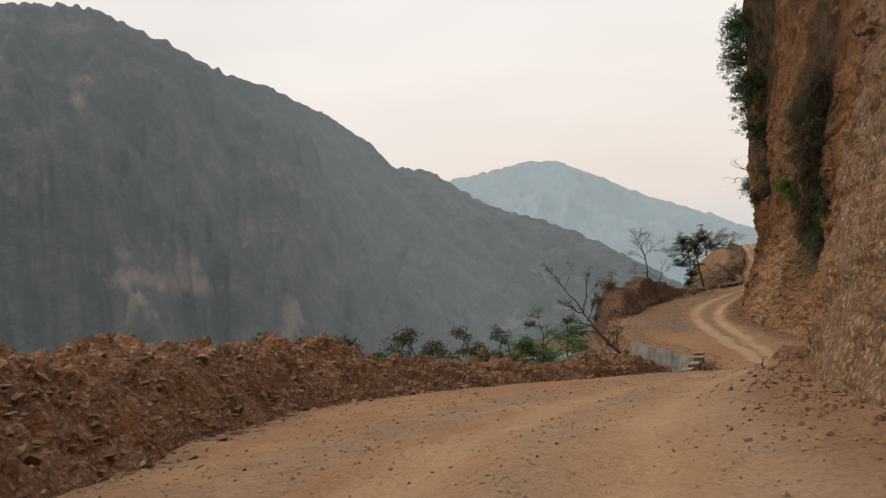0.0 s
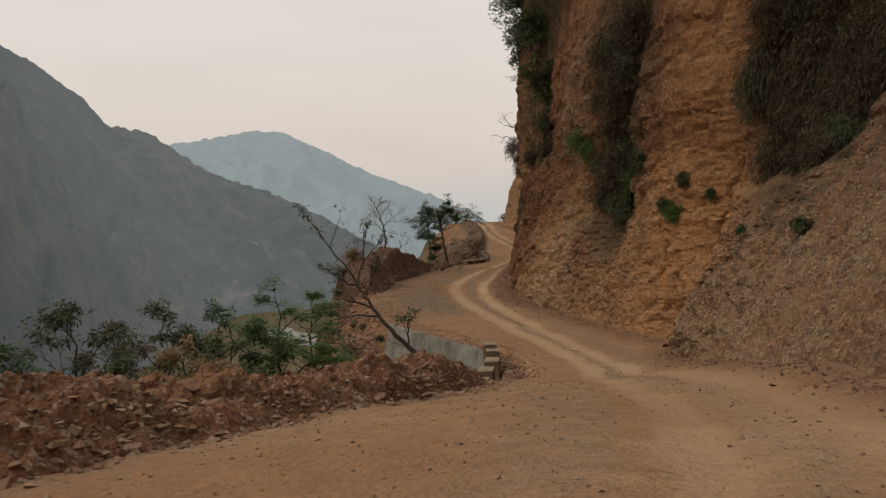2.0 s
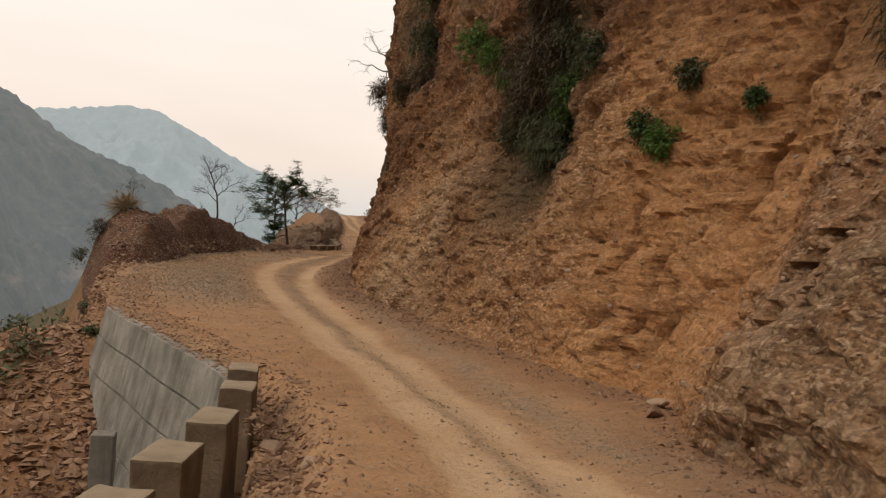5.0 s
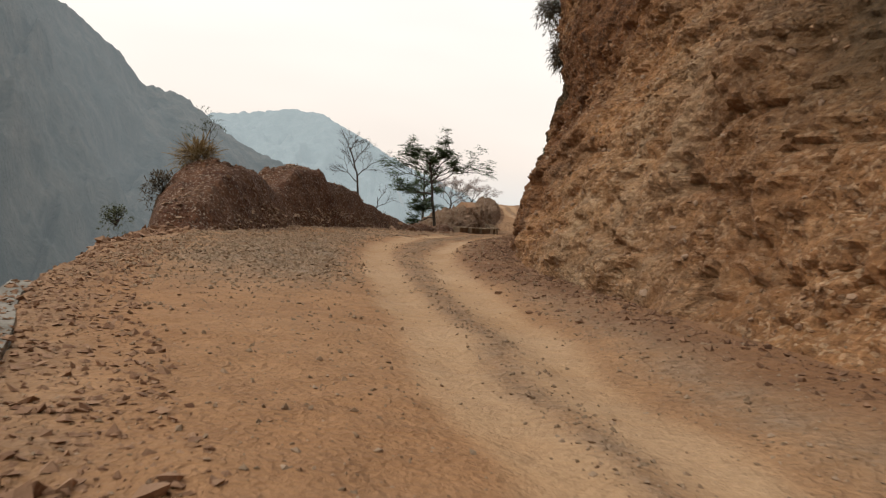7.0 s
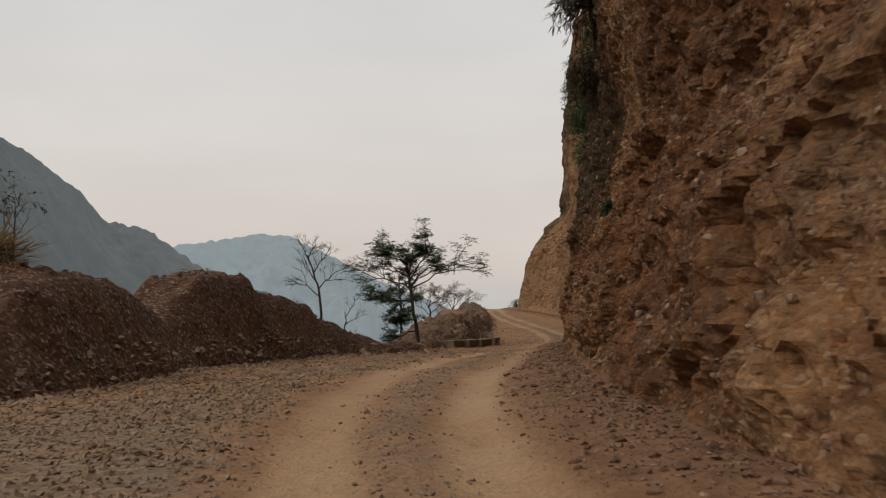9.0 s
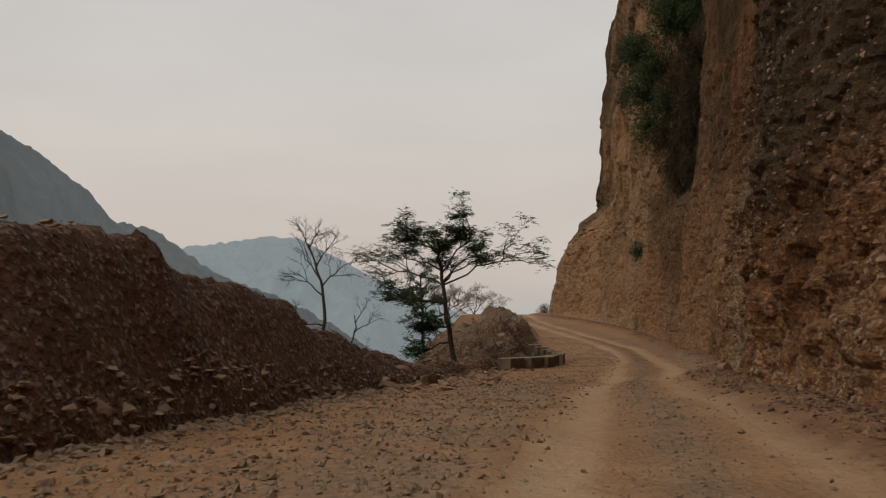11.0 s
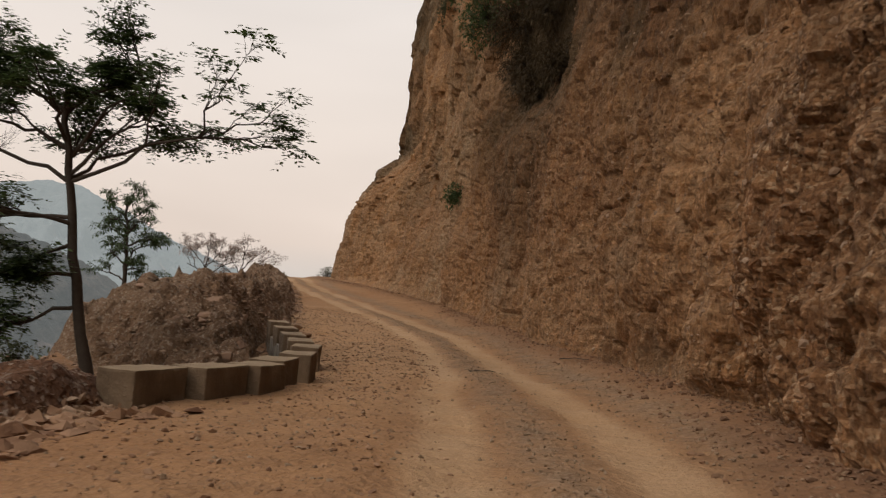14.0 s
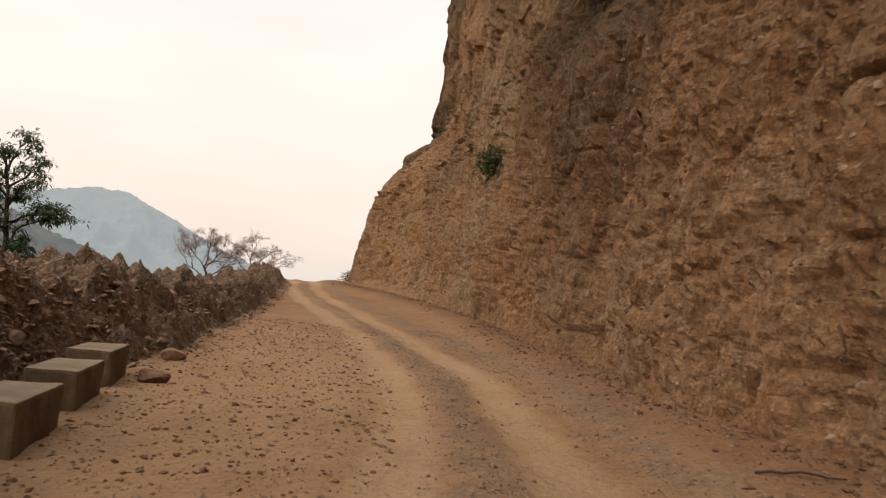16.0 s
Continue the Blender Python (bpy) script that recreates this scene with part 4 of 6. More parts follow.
x = edge_x(y) - 0.4 - 6.5 * rng.random(n)
size = 0.02 + 0.11 * rng.random(n) ** 4
thing("rubble", stones_mesh("rubble", on_ground(x, y), size, PINK_STONE, rng, flat=0.4), "stones strewn on the slope below the parapet", "rubble", kind="stuff")
n = 7000
y = rng.uniform(96, 150, n)
x = edge_x(y) + (track_l(y) - edge_x(y)) * rng.random(n)
size = 0.012 + 0.04 * rng.random(n) ** 4
thing("gravel", stones_mesh("gravel", on_ground(x, y), size, RED_STONE, rng, flat=0.5), "reddish clods and pebbles on the road's rough outer side", "gravel", kind="stuff")
at, size = strew(SPOIL, 16000, 0.025, 0.15, 440, -0.25, 1.02)
low = fbm(at * 0.8, 3, k=88) + 0.9 * (at[:, 2] - road_z(at[:, 1])) + 0.06 * np.maximum(at[:, 1] - 134, 0) > 0.55
at, size = at[low], size[low]
thing("rubble", stones_mesh("rubble", at, size, PINK_STONE, rng, flat=0.3, small=True), "pinkish flat shards covering the spoil heap's crest", "rubble", kind="stuff")
n = 5200
y = rng.uniform(49.5, 76, n)
x = edge_x(y) - 0.24 + (0.8 + 0.8 * smooth(50, 56, y)) * rng.random(n) ** 1.7
at = on_ground(x, y)
at[:, 2] = np.where((x < edge_x(y) + 0.05) & (y < 66), road_z(y) + 0.04, at[:, 2])
size = 0.018 + 0.075 * rng.random(n) ** 3
bare = (x < edge_x(y) + 0.02) & (rng.random(n) < 0.6)
at, size = at[~bare], size[~bare]
thing("rubble", stones_mesh("rubble", at, size, RED_STONE, rng, flat=0.35, small=True), "broken stones along the top of the retaining wall", "rubble", kind="stuff")
at, size = strew(BERM, 4200, 0.022, 0.13, 400, 0.45, 0.98)
thing("rubble", stones_mesh("rubble", at, size, STONE, rng, flat=0.38, small=True), "pale broken slabs fallen to the foot of the berm", "rubble", kind="stuff")
at, size = strew(BERM, 40, 0.1, 0.3, 400, -0.2, 0.9)
thing("rubble", stones_mesh("rubble", at, size, RED_STONE, rng, flat=0.45, sink=0.5), "larger reddish rocks half buried in the berm", "rubble", kind="stuff")

# gravel over the road and the debris along the cliff's foot
n = 34000
y = rng.uniform(2, 150, n)
e, f = edge_x(y), foot_x(y)
x = e + (f - e) * rng.random(n)
on_track = np.maximum(np.exp(-((x - track_l(y)) / 0.5) ** 2), np.exp(-((x - track_r(y)) / 0.5) ** 2))
keep = rng.random(n) > on_track * 0.92
x, y = x[keep], y[keep]
size = 0.010 + 0.035 * rng.random(len(x)) ** 6 + 0.010 * rng.random(len(x))
thing("gravel", stones_mesh("gravel", on_ground(x, y), size, GRAVEL, rng, small=True), "loose pebbles and gravel on the dirt road", "gravel", kind="stuff")
n = 30000
y = rng.uniform(58, 112, n)
x = track_l(y) - 0.35 - 5.0 * rng.random(n) ** 1.1
keep = (x > edge_x(y) + 0.1) & (rng.random(n) < smooth(0.2, 1.5, track_l(y) - x) * smooth(66, 73, y) * (1 - 0.65 * smooth(84, 96, y)))
x, y = x[keep], y[keep]
size = 0.018 + 0.052 * rng.random(len(x)) ** 2.2
thing("gravel", stones_mesh("gravel", on_ground(x, y), size, GRAVEL, rng, small=True), "spread of coarse grey-brown gravel on the road's outer half", "gravel", kind="stuff")
n = 10000
y = rng.uniform(42, 150, n)
side = rng.random(n) < 0.55
x = np.where(side, 0.5 * (track_l(y) + track_r(y)) + rng.normal(0, 0.24, n), track_r(y) + 0.55 + np.abs(rng.normal(0, 0.6, n)))
x = np.minimum(x, foot_x(y) - 0.1)
size = 0.011 + 0.03 * rng.random(n) ** 3
thing("gravel", stones_mesh("gravel", on_ground(x, y), size, GRAVEL, rng, small=True), "loose grey gravel thrown up between the wheel tracks", "gravel", kind="stuff")
n = 14000
y = rng.uniform(8, 190, n)
x = foot_x(y) - np.abs(rng.normal(0, 0.55, n)) + 0.25
size = 0.012 + 0.08 * rng.random(n) ** 7 + 0.018 * rng.random(n)
thing("debris", stones_mesh("debris", on_ground(x, y), size * 0.8, DARK_STONE, rng, small=True), "fallen stones along the foot of the cliff", "rubble", kind="stuff")
n = 5000
y = rng.uniform(36, 116, n)
keep = (y < 57) | (y > 79) | (rng.random(n) < 0.25)
y = y[keep]
n = len(y)
x = edge_x(y) - np.abs(rng.normal(0.0, 0.9, n)) + 0.3
size = 0.015 + 0.07 * rng.random(n) ** 5
thing("rubble", stones_mesh("rubble", on_ground(x, y), size, RED_STONE, rng), "broken stones along the valley edge of the road", "rubble", kind="stuff")
n = 15000
y = rng.uniform(42, 82, n)
x = edge_x(y) - 0.9 - 5.5 * rng.random(n) ** 1.2
size = 0.07 + 0.24 * rng.random(n) ** 2.5
thing("rubble", stones_mesh("rubble", on_ground(x, y), size, RED_STONE, rng, flat=0.4, small=True), "tumbled stones on the slope below the retaining wall", "rubble", kind="stuff")
n = 3600
y = rng.uniform(66.3, 90, n)
x = edge_x(y) - 0.1 - 2.0 * rng.random(n)
size = 0.03 + 0.2 * rng.random(n) ** 3
thing("rubble", stones_mesh("rubble", on_ground(x, y), size, RED_STONE, rng, flat=0.4, small=True), "tumbled stones on the steep brink beside the road", "rubble", kind="stuff")
n = 4600
y = rng.uniform(99, 117.5, n)
x = edge_x(y) + 1.6 - 3.6 * rng.random(n)
size = 0.03 + 0.2 * rng.random(n) ** 4
thing("rubble", stones_mesh("rubble", on_ground(x, y), size, RED_STONE, rng, flat=0.35, small=True), "flat broken shards spread over the verge", "rubble", kind="stuff")
n = 2000
y = rng.uniform(45, 57, n)
x = edge_x(y) + rng.normal(0.4, 0.27, n)
size = 0.025 + 0.12 * rng.random(n) ** 4
thing("rubble", stones_mesh("rubble", on_ground(x, y), size, RED_STONE, rng, flat=0.4, small=True), "broken stones heaped beside the parapet blocks", "rubble", kind="stuff")
n = 60000
y, h = rng.uniform(22, 142, n), 13 * rng.random(n) ** 1.2
keep = rng.random(n) > 0.9 * np.exp(-((y - 53.8) / 4.0) ** 4) + 0.55 * smooth(80, 72, y) + 0.6 * smooth(108, 118, y)
keep &= fbm(np.stack([y * 0.45, h * 0.5, 0 * y], 1), 3, k=87) + 0.5 > 0.5 * rng.random(n)
y, h = y[keep], h[keep]
at, gl = cliff_point(y, h)
size = 0.02 + 0.07 * rng.random(len(y)) ** 3
at[:, 0] += 0.2 * size
thing("cliff_stones", stones_mesh("cliff_stones", at, size, SHARD, rng, flat=0.7, small=True), "small sharp shards of the broken rock face", "stones", kind="stuff")
n = 14000
y, h = rng.uniform(20, 140, n), 14 * rng.random(n) ** 1.3
at, gl = cliff_point(y, h)
size = 0.02 + 0.08 * rng.random(n) ** 4
at[:, 0] += 0.35 * size
thing("cliff_stones", stones_mesh("cliff_stones", at, size, STONE, rng, flat=0.8), "angular stones sticking out of the cut rock face", "stones", kind="stuff")


# ---- concrete wall and blocks ----
def tub(name, profile_rows, mat, flat=True):
    """A solid swept through rings of points (each ring the same count), closed at both ends."""
    r = np.array(profile_rows, float)
    n, k = r.shape[:2]
    f = [(i * k + j, i * k + (j + 1) % k, (i + 1) * k + (j + 1) % k, (i + 1) * k + j) for i in range(n - 1) for j in range(k)]
    me = bpy.data.meshes.new(name)
    me.from_pydata(r.reshape(-1, 3).tolist(), [], f + [tuple(range(k))[::-1], tuple(range((n - 1) * k, n * k))])
    me.materials.append(mat)
    me.polygons.foreach_set("use_smooth", np.full(len(me.polygons), not flat))
    me.update()
    return me


def wall_rings(ys, out_top, out_low, drop_top, drop_low, thick):
    rings = []
    for yy in ys:
        xe, ze = float(edge_x(yy)), float(road_z(yy))
        rings.append([(xe - out_top + thick, yy, ze - drop_top), (xe - out_top, yy, ze - drop_top), (xe - out_low, yy, ze - drop_low), (xe - out_low + thick + 0.2, yy, ze - drop_low)])
    return rings


wall = holder("retaining_wall", pose(0, 0, 0), "grey battered concrete retaining wall cast in lifts, holding up the road's edge", "retaining wall")
for lift, out_top, out_low, top, low, ends in (("upper_panel", 0.32, 0.47, -0.04, 0.74, (52.3, 55.0, 57.6, 60.9, 66.1)), ("middle_panel", 0.49, 0.68, 0.79, 1.62, (52.3, 56.0, 60.1, 66.2)),
                                                ("lower_panel", 0.70, 0.96, 1.67, 2.75, (52.3, 54.2, 57.8, 62.2, 66.2)), ("footing_panel", 1.00, 1.55, 2.79, 5.4, (52.3, 56.0, 61.0, 66.2))):
    for y0, y1 in zip(ends[:-1], ends[1:]):
        part(lift, tub(lift, wall_rings(np.linspace(y0 + 0.012, y1 - 0.012, 12), out_top, out_low, top, low, 0.3), CONCRETE), wall)
part("backing", tub("backing", wall_rings(np.linspace(52.4, 66.1, 32), 0.2, 1.2, 0.04, 5.3, 0.2), DAMP_CONCRETE), wall, "dark damp concrete showing in the joints")
pier = holder("concrete_pier", pose(6.35, 55.9, -5.62, 0, 0, -8), "short weathered concrete pier standing below the retaining wall", "concrete pier")


def block_mesh(lx, ly, hz, mat=None, name="concrete_block"):
    """A cast block with worn, bevelled edges."""
    b = bmesh.new()
    bmesh.ops.create_cube(b, size=1.0)
    bmesh.ops.scale(b, vec=(lx, ly, hz), verts=b.verts)
    bmesh.ops.bevel(b, geom=list(b.edges), offset=0.035, segments=2, affect="EDGES", profile=0.6)
    bmesh.ops.subdivide_edges(b, edges=[ed for ed in b.edges if ed.calc_length() > 0.3], cuts=3, use_grid_fill=True)
    for v in b.verts:
        v.co += Vector((1, 1, 0.6)) * (0.03 * noise.noise(v.co * 3.1 + Vector((lx, ly, hz)) * 9))
    me = bpy.data.meshes.new(name)
    b.to_mesh(me)
    b.free()
    me.materials.append(mat or BLOCK)
    return me


part("shaft", block_mesh(0.42, 0.5, 2.6, CONCRETE, "shaft"), pier, at=pose(0, 0, -1.3))
for (bx, by, turn, lx, ly, zz) in ((8.52, 53.55, -8, 0.5, 0.85, -3.9), (8.25, 51.95, -12, 0.52, 0.8, -3.93), (7.68, 49.75, -17, 0.52, 1.0, -3.94), (7.02, 48.0, -19, 0.56, 1.0, -3.98), (6.35, 46.2, -22, 0.6, 1.0, -4.02)):
    thing("concrete_block", block_mesh(lx, ly, 1.6), "dusty rectangular concrete parapet block at the road's edge", "concrete block", "parapet blocks by the retaining wall", at=pose(bx, by, zz - 0.8, 0, 0, turn))
kerb_row = [(22.02, 118.55, -44, 0.6, 1.0, -3.91), (22.95, 119.2, -42, 0.58, 1.0, -3.9), (23.72, 119.85, -38, 0.56, 0.9, -3.9), (24.2, 120.85, -26, 0.56, 1.0, -3.88), (24.95, 122.35, -20, 0.56, 1.0, -3.87), (25.7, 124.7, -17, 0.55, 1.15, -3.87),
            (26.18, 127.1, -13, 0.55, 1.7, -3.87), (26.62, 129.6, -10, 0.56, 1.75, -3.85), (27.03, 132.1, -9, 0.57, 1.75, -3.79), (27.4, 134.6, -9, 0.58, 1.75, -3.72)]
for (bx, by, turn, lx, ly, zz) in kerb_row:
    thing("concrete_block", block_mesh(lx, ly, 1.3), "weathered concrete parapet block edging the culvert pit", "concrete block", "parapet blocks by the spoil heap", at=pose(bx, by, zz - 0.65, 0, 0, turn))
rings = []
for s_at in np.linspace(0, len(kerb_row) - 1, 40):
    kx, ky = [float(np.interp(s_at, np.arange(len(kerb_row)), [q[i] for q in kerb_row])) for i in (0, 1)]
    kz = float(road_z(ky)) + 0.02
    rings.append([(kx + 0.02, ky, kz - 0.04), (kx - 0.26, ky + 0.15, kz - 0.04), (kx - 0.32, ky + 0.2, kz - 1.9), (kx + 0.02, ky, kz - 1.9)])
culvert = holder("culvert_wall", pose(0, 0, 0), "low grey concrete wall carrying the parapet blocks round the culvert pit", "culvert wall")
part("stem_wall", tub("stem_wall", rings, CONCRETE), culvert)


# ---- trees and shrubs ----
def tube(points, radii, sides=6):
    """Vertices and faces of a tapered limb."""
    pts = np.array(points, float)
    tang = np.gradient(pts, axis=0)
    tang /= np.linalg.norm(tang, axis=1)[:, None] + 1e-9
    ref = np.where(np.abs(tang[:, 2:3]) > 0.9, np.array([[1.0, 0, 0]]), np.array([[0, 0, 1.0]]))
    a = np.cross(tang, ref)
    a /= np.linalg.norm(a, axis=1)[:, None] + 1e-9
    b = np.cross(tang, a)
    ang = np.arange(sides) * 2 * math.pi / sides
    v = pts[:, None, :] + np.array(radii)[:, None, None] * (np.cos(ang)[None, :, None] * a[:, None, :] + np.sin(ang)[None, :, None] * b[:, None, :])
    n = len(pts)
    f = [(i * sides + j, i * sides + (j + 1) % sides, (i + 1) * sides + (j + 1) % sides, (i + 1) * sides + j) for i in range(n - 1) for j in range(sides)]
    return v.reshape(-1, 3), np.array(f)


def bend(a, b, r, sag=0.0, wob=0.12, n=7):
    """A crooked line from a to b."""
    a, b = np.array(a, float), np.array(b, float)
    s = np.linspace(0, 1, n)
    ln = np.linalg.norm(b - a)
    p = a + (b - a) * s[:, None]
    p[1:-1] += r.normal(0, wob * ln / n * 0.8, (n - 2, 3))
    p[:, 2] += sag * ln * np.sin(s * math.pi)
    return p


def join(pieces):
    vs, fs, o = [], [], 0
    for v, f in pieces:
        vs.append(v)
        fs.append(f + o)
        o += len(v)
    return np.concatenate(vs), np.concatenate(fs)


def grow(base, first, r, depth, spread=0.75, shrink=0.68, kids=(2, 4), radius=0.05, up=0.25):
    """Side shoots from the line base; returns limbs as (points, radii) and the tips' places."""
    limbs, tips, bough_of, which = [], [], [], [0]

    def shoot(p0, d, ln, rad, level):
        d = d / (np.linalg.norm(d) + 1e-9)
        p1 = p0 + d * ln
        line = bend(p0, p1, r, 0.05, 0.22, 6)
        limbs.append((line, np.linspace(rad, rad * 0.5, 6)))
        bough_of.append(which[0])
        tips.append((line[-1], d, level))
        if level >= 2:
            tips.append((line[3], d, level))
        if level < depth:
            for _ in range(r.integers(*kids)):
                nd = d + r.normal(0, spread, 3) * (1, 1, 0.7) + np.array([0, 0, up])
                at = line[r.integers(2, 6)]
                shoot(at, nd, ln * shrink * r.uniform(0.75, 1.2), rad * 0.5, level + 1)
    for which[0], (p0, d, ln, rad) in enumerate(first):
        shoot(np.array(p0, float), np.array(d, float), ln, rad, 0)
    return limbs, tips, bough_of


def leaves_mesh(name, at, dirs, size, mat, r, per=7, width=0.36, droop=0.35):
    """Sprays of narrow leaflets, two bent quads each, at the points given."""
    n = len(at)
    at, size = np.repeat(at, per, 0), np.repeat(size, per) * r.uniform(0.6, 1.25, n * per)
    d = np.repeat(dirs, per, 0) * 0.5 + r.normal(0, 0.75, (n * per, 3)) * (1, 1, 0.55)
    d[:, 2] -= droop * 0.4
    d /= np.linalg.norm(d, axis=1)[:, None] + 1e-9
    side = np.cross(d, r.normal(0, 0.35, d.shape) + (0, 0, 1))
    side /= np.linalg.norm(side, axis=1)[:, None] + 1e-9
    at = at + d * (size * r.uniform(0.0, 0.7, len(size)))[:, None]
    w = side * (size * width * 0.5)[:, None]
    mid = at + d * (size * 0.5)[:, None]
    tip = at + d * size[:, None]
    tip[:, 2] -= droop * size
    v = np.stack([at - w * 0.35, at + w * 0.35, mid + w, mid - w, tip + w * 0.3, tip - w * 0.3], 1)
    k = (np.arange(len(at)) * 6)[:, None]
    f = np.concatenate([k + [0, 1, 2, 3], k + [3, 2, 4, 5]])
    return mesh_of(name, v.reshape(-1, 3), f, mat)


def frond_mesh(name, at, dirs, mat, r, reach=0.42, fronds=4, pairs=5, leaflet=0.13, droop=0.45):
    """Feathered leaves: drooping stalks round each tip, with leaflets in pairs along them."""
    n = len(at)
    az = r.uniform(0, 2 * math.pi, (n, 1)) + np.arange(fronds)[None, :] * 2 * math.pi / fronds + r.normal(0, 0.35, (n, fronds))
    d = np.stack([np.cos(az), np.sin(az), np.zeros_like(az)], -1) + 0.55 * dirs[:, None, :] * (1, 1, 0.4)
    d /= np.linalg.norm(d, axis=2)[..., None] + 1e-9
    ln = reach * r.uniform(0.6, 1.2, (n, fronds))
    s = np.linspace(0.25, 1.0, pairs)
    rise = r.normal(0.12, 0.4, (n, fronds))
    p = at[:, None, None, :] + d[:, :, None, :] * (ln[..., None] * s)[..., None]
    p[..., 2] += ln[..., None] * (rise[..., None] * s - droop * s ** 2)
    side = np.cross(d, (0, 0, 1.0))
    side /= np.linalg.norm(side, axis=2)[..., None] + 1e-9
    p = np.repeat(p[:, :, :, None, :], 2, 3)
    sign = np.array([1.0, -1.0])[None, None, None, :, None]
    out = sign * side[:, :, None, None, :] * 0.85 + d[:, :, None, None, :] * 0.6 + r.normal(0, 0.16, p.shape)
    out[..., 2] -= droop * 0.7
    out /= np.linalg.norm(out, axis=-1)[..., None]
    p, out = p.reshape(-1, 3), out.reshape(-1, 3)
    size = leaflet * r.uniform(0.7, 1.25, len(p))
    w = np.cross(out, r.normal(0, 0.3, out.shape) + (0, 0, 1.0))
    w *= (size * 0.2 / (np.linalg.norm(w, axis=1) + 1e-9))[:, None]
    mid = p + out * (size * 0.45)[:, None]
    v = np.stack([p, mid + w, p + out * size[:, None], mid - w], 1)
    return mesh_of(name, v.reshape(-1, 3), np.arange(len(p) * 4).reshape(-1, 4), mat)


def wood_mesh(name, limbs, mat, sides=6):
    v, f = join([tube(p, q, sides) for p, q in limbs])
    return mesh_of(name, v, f, mat)


def tree(base, trunk, boughs, label, seed, leaf=LEAF, bark=BARK, rad=0.13, depth=2, leaf_size=0.2, per=8, name="tree", kids=(2, 5), leafy=1.0, shrink=0.62, up=0.15, spread=0.7, droop=0.3, tip_only=False, frond=0.0):
    """trunk: points over the base; boughs: (index on the trunk, direction, length)."""
    r = np.random.default_rng(seed)
    pts = np.array(trunk, float)
    dense = np.stack([np.interp(np.linspace(0, len(pts) - 1, 18), np.arange(len(pts)), pts[:, i]) for i in range(3)], 1)
    dense[1:-1] += r.normal(0, 0.025, (16, 3))
    top = holder(name, pose(*base), label, "tree")
    part("trunk", wood_mesh("trunk", [(dense, np.linspace(rad, rad * 0.3, 18) * np.concatenate([[1.35, 1.15], np.ones(16)]))], bark, 8), top)
    first = [(np.array([np.interp(i, np.arange(len(pts)), pts[:, j]) for j in range(3)]), d, ln, rad * 0.4) for i, d, ln in boughs]
    limbs, tips, of = grow(None, first, r, depth, spread, shrink, kids, up=up)
    for k in range(len(first)):
        part("limb", wood_mesh("limb", [q for q, o in zip(limbs, of) if o == k], bark, 5), top)
    if leafy > 0:
        keep = [q for q in tips if q[2] >= depth - (not tip_only) and r.random() < leafy]
        at = np.array([q[0] for q in keep])
        dirs = np.array([q[1] for q in keep])
        if frond:
            part("crown", frond_mesh("crown", at, dirs, leaf, r, frond, 4, 4, frond * 0.42, 0.28), top)
            return top
        at = np.concatenate([at + r.normal(0, 0.6 * leaf_size, at.shape) * (1.3, 1.3, 0.4) for _ in range(3)])
        part("crown", leaves_mesh("crown", at, np.tile(dirs, (3, 1)), np.full(len(at), leaf_size), leaf, r, per, 0.36, droop), top)
    return top


# the tree by the culvert, with a flat, open crown
tree((21.85, 128.0, -5.4), [(0.05, 0, 0), (-0.29, 0, 1.94), (-0.51, 0, 3.27), (-0.72, 0, 4.61), (-0.9, 0, 5.9), (-0.92, 0, 6.25), (-0.85, 0, 6.5)],
     [(2.95, (0.77, -0.58, 0.34), 3.1), (3.0, (0.75, 0.5, 0.5), 2.3), (2.95, (-0.89, 0.33, 0.32), 2.8), (3.35, (0.58, -0.22, 0.78), 2.3), (3.5, (-0.89, 0.33, 0.31), 1.7), (4.1, (-0.81, 0.3, 0.51), 2.1), (4.6, (0.85, -0.24, 0.45), 1.3), (4.5, (-0.75, 0.19, 0.55), 1.0), (2.3, (-0.85, -0.25, 0.05), 1.9), (1.5, (-0.8, 0.1, -0.1), 1.0)]
     + [(2.4, (-0.93, 0.35, -0.1), 2.1), (2.0, (-0.76, 0.28, -0.5), 1.3), (1.0, (-0.85, 0.32, -0.35), 1.3), (3.2, (0.2, 0.95, 0.4), 1.8), (3.6, (-0.3, -0.8, 0.55), 1.4), (4.3, (0.4, 0.8, 0.5), 1.3), (3.05, (0.6, -0.35, 0.6), 1.7)],
     "open-crowned roadside tree with dark feathery leaves and a slender trunk", 17, depth=3, kids=(3, 6), up=0.12, spread=0.5, shrink=0.52, leafy=0.36, frond=0.38)
# the bare trees behind it
tree((16.6, 144.0, -6.5), [(0, 0, 0), (0.0, 0, 2.4), (0.05, 0, 4.6), (-0.1, 0, 6.2), (-0.6, 0, 7.6), (-1.0, 0, 8.8)], [(2.6, (-1, 0, 0.7), 1.6), (3, (1, 0, 1.0), 1.8), (3.2, (-0.7, 0.4, 1), 1.8), (3.8, (0.6, -0.4, 1), 1.5), (4.4, (-0.5, 0, 1), 1.3), (4.8, (0.5, 0.2, 1), 1.2), (1.6, (-1, -0.3, 0.1), 1.5)],
     "bare leafless tree on the slope below the road", 12, rad=0.14, depth=4, leafy=0, name="bare_tree", kids=(3, 5), bark=BARK)
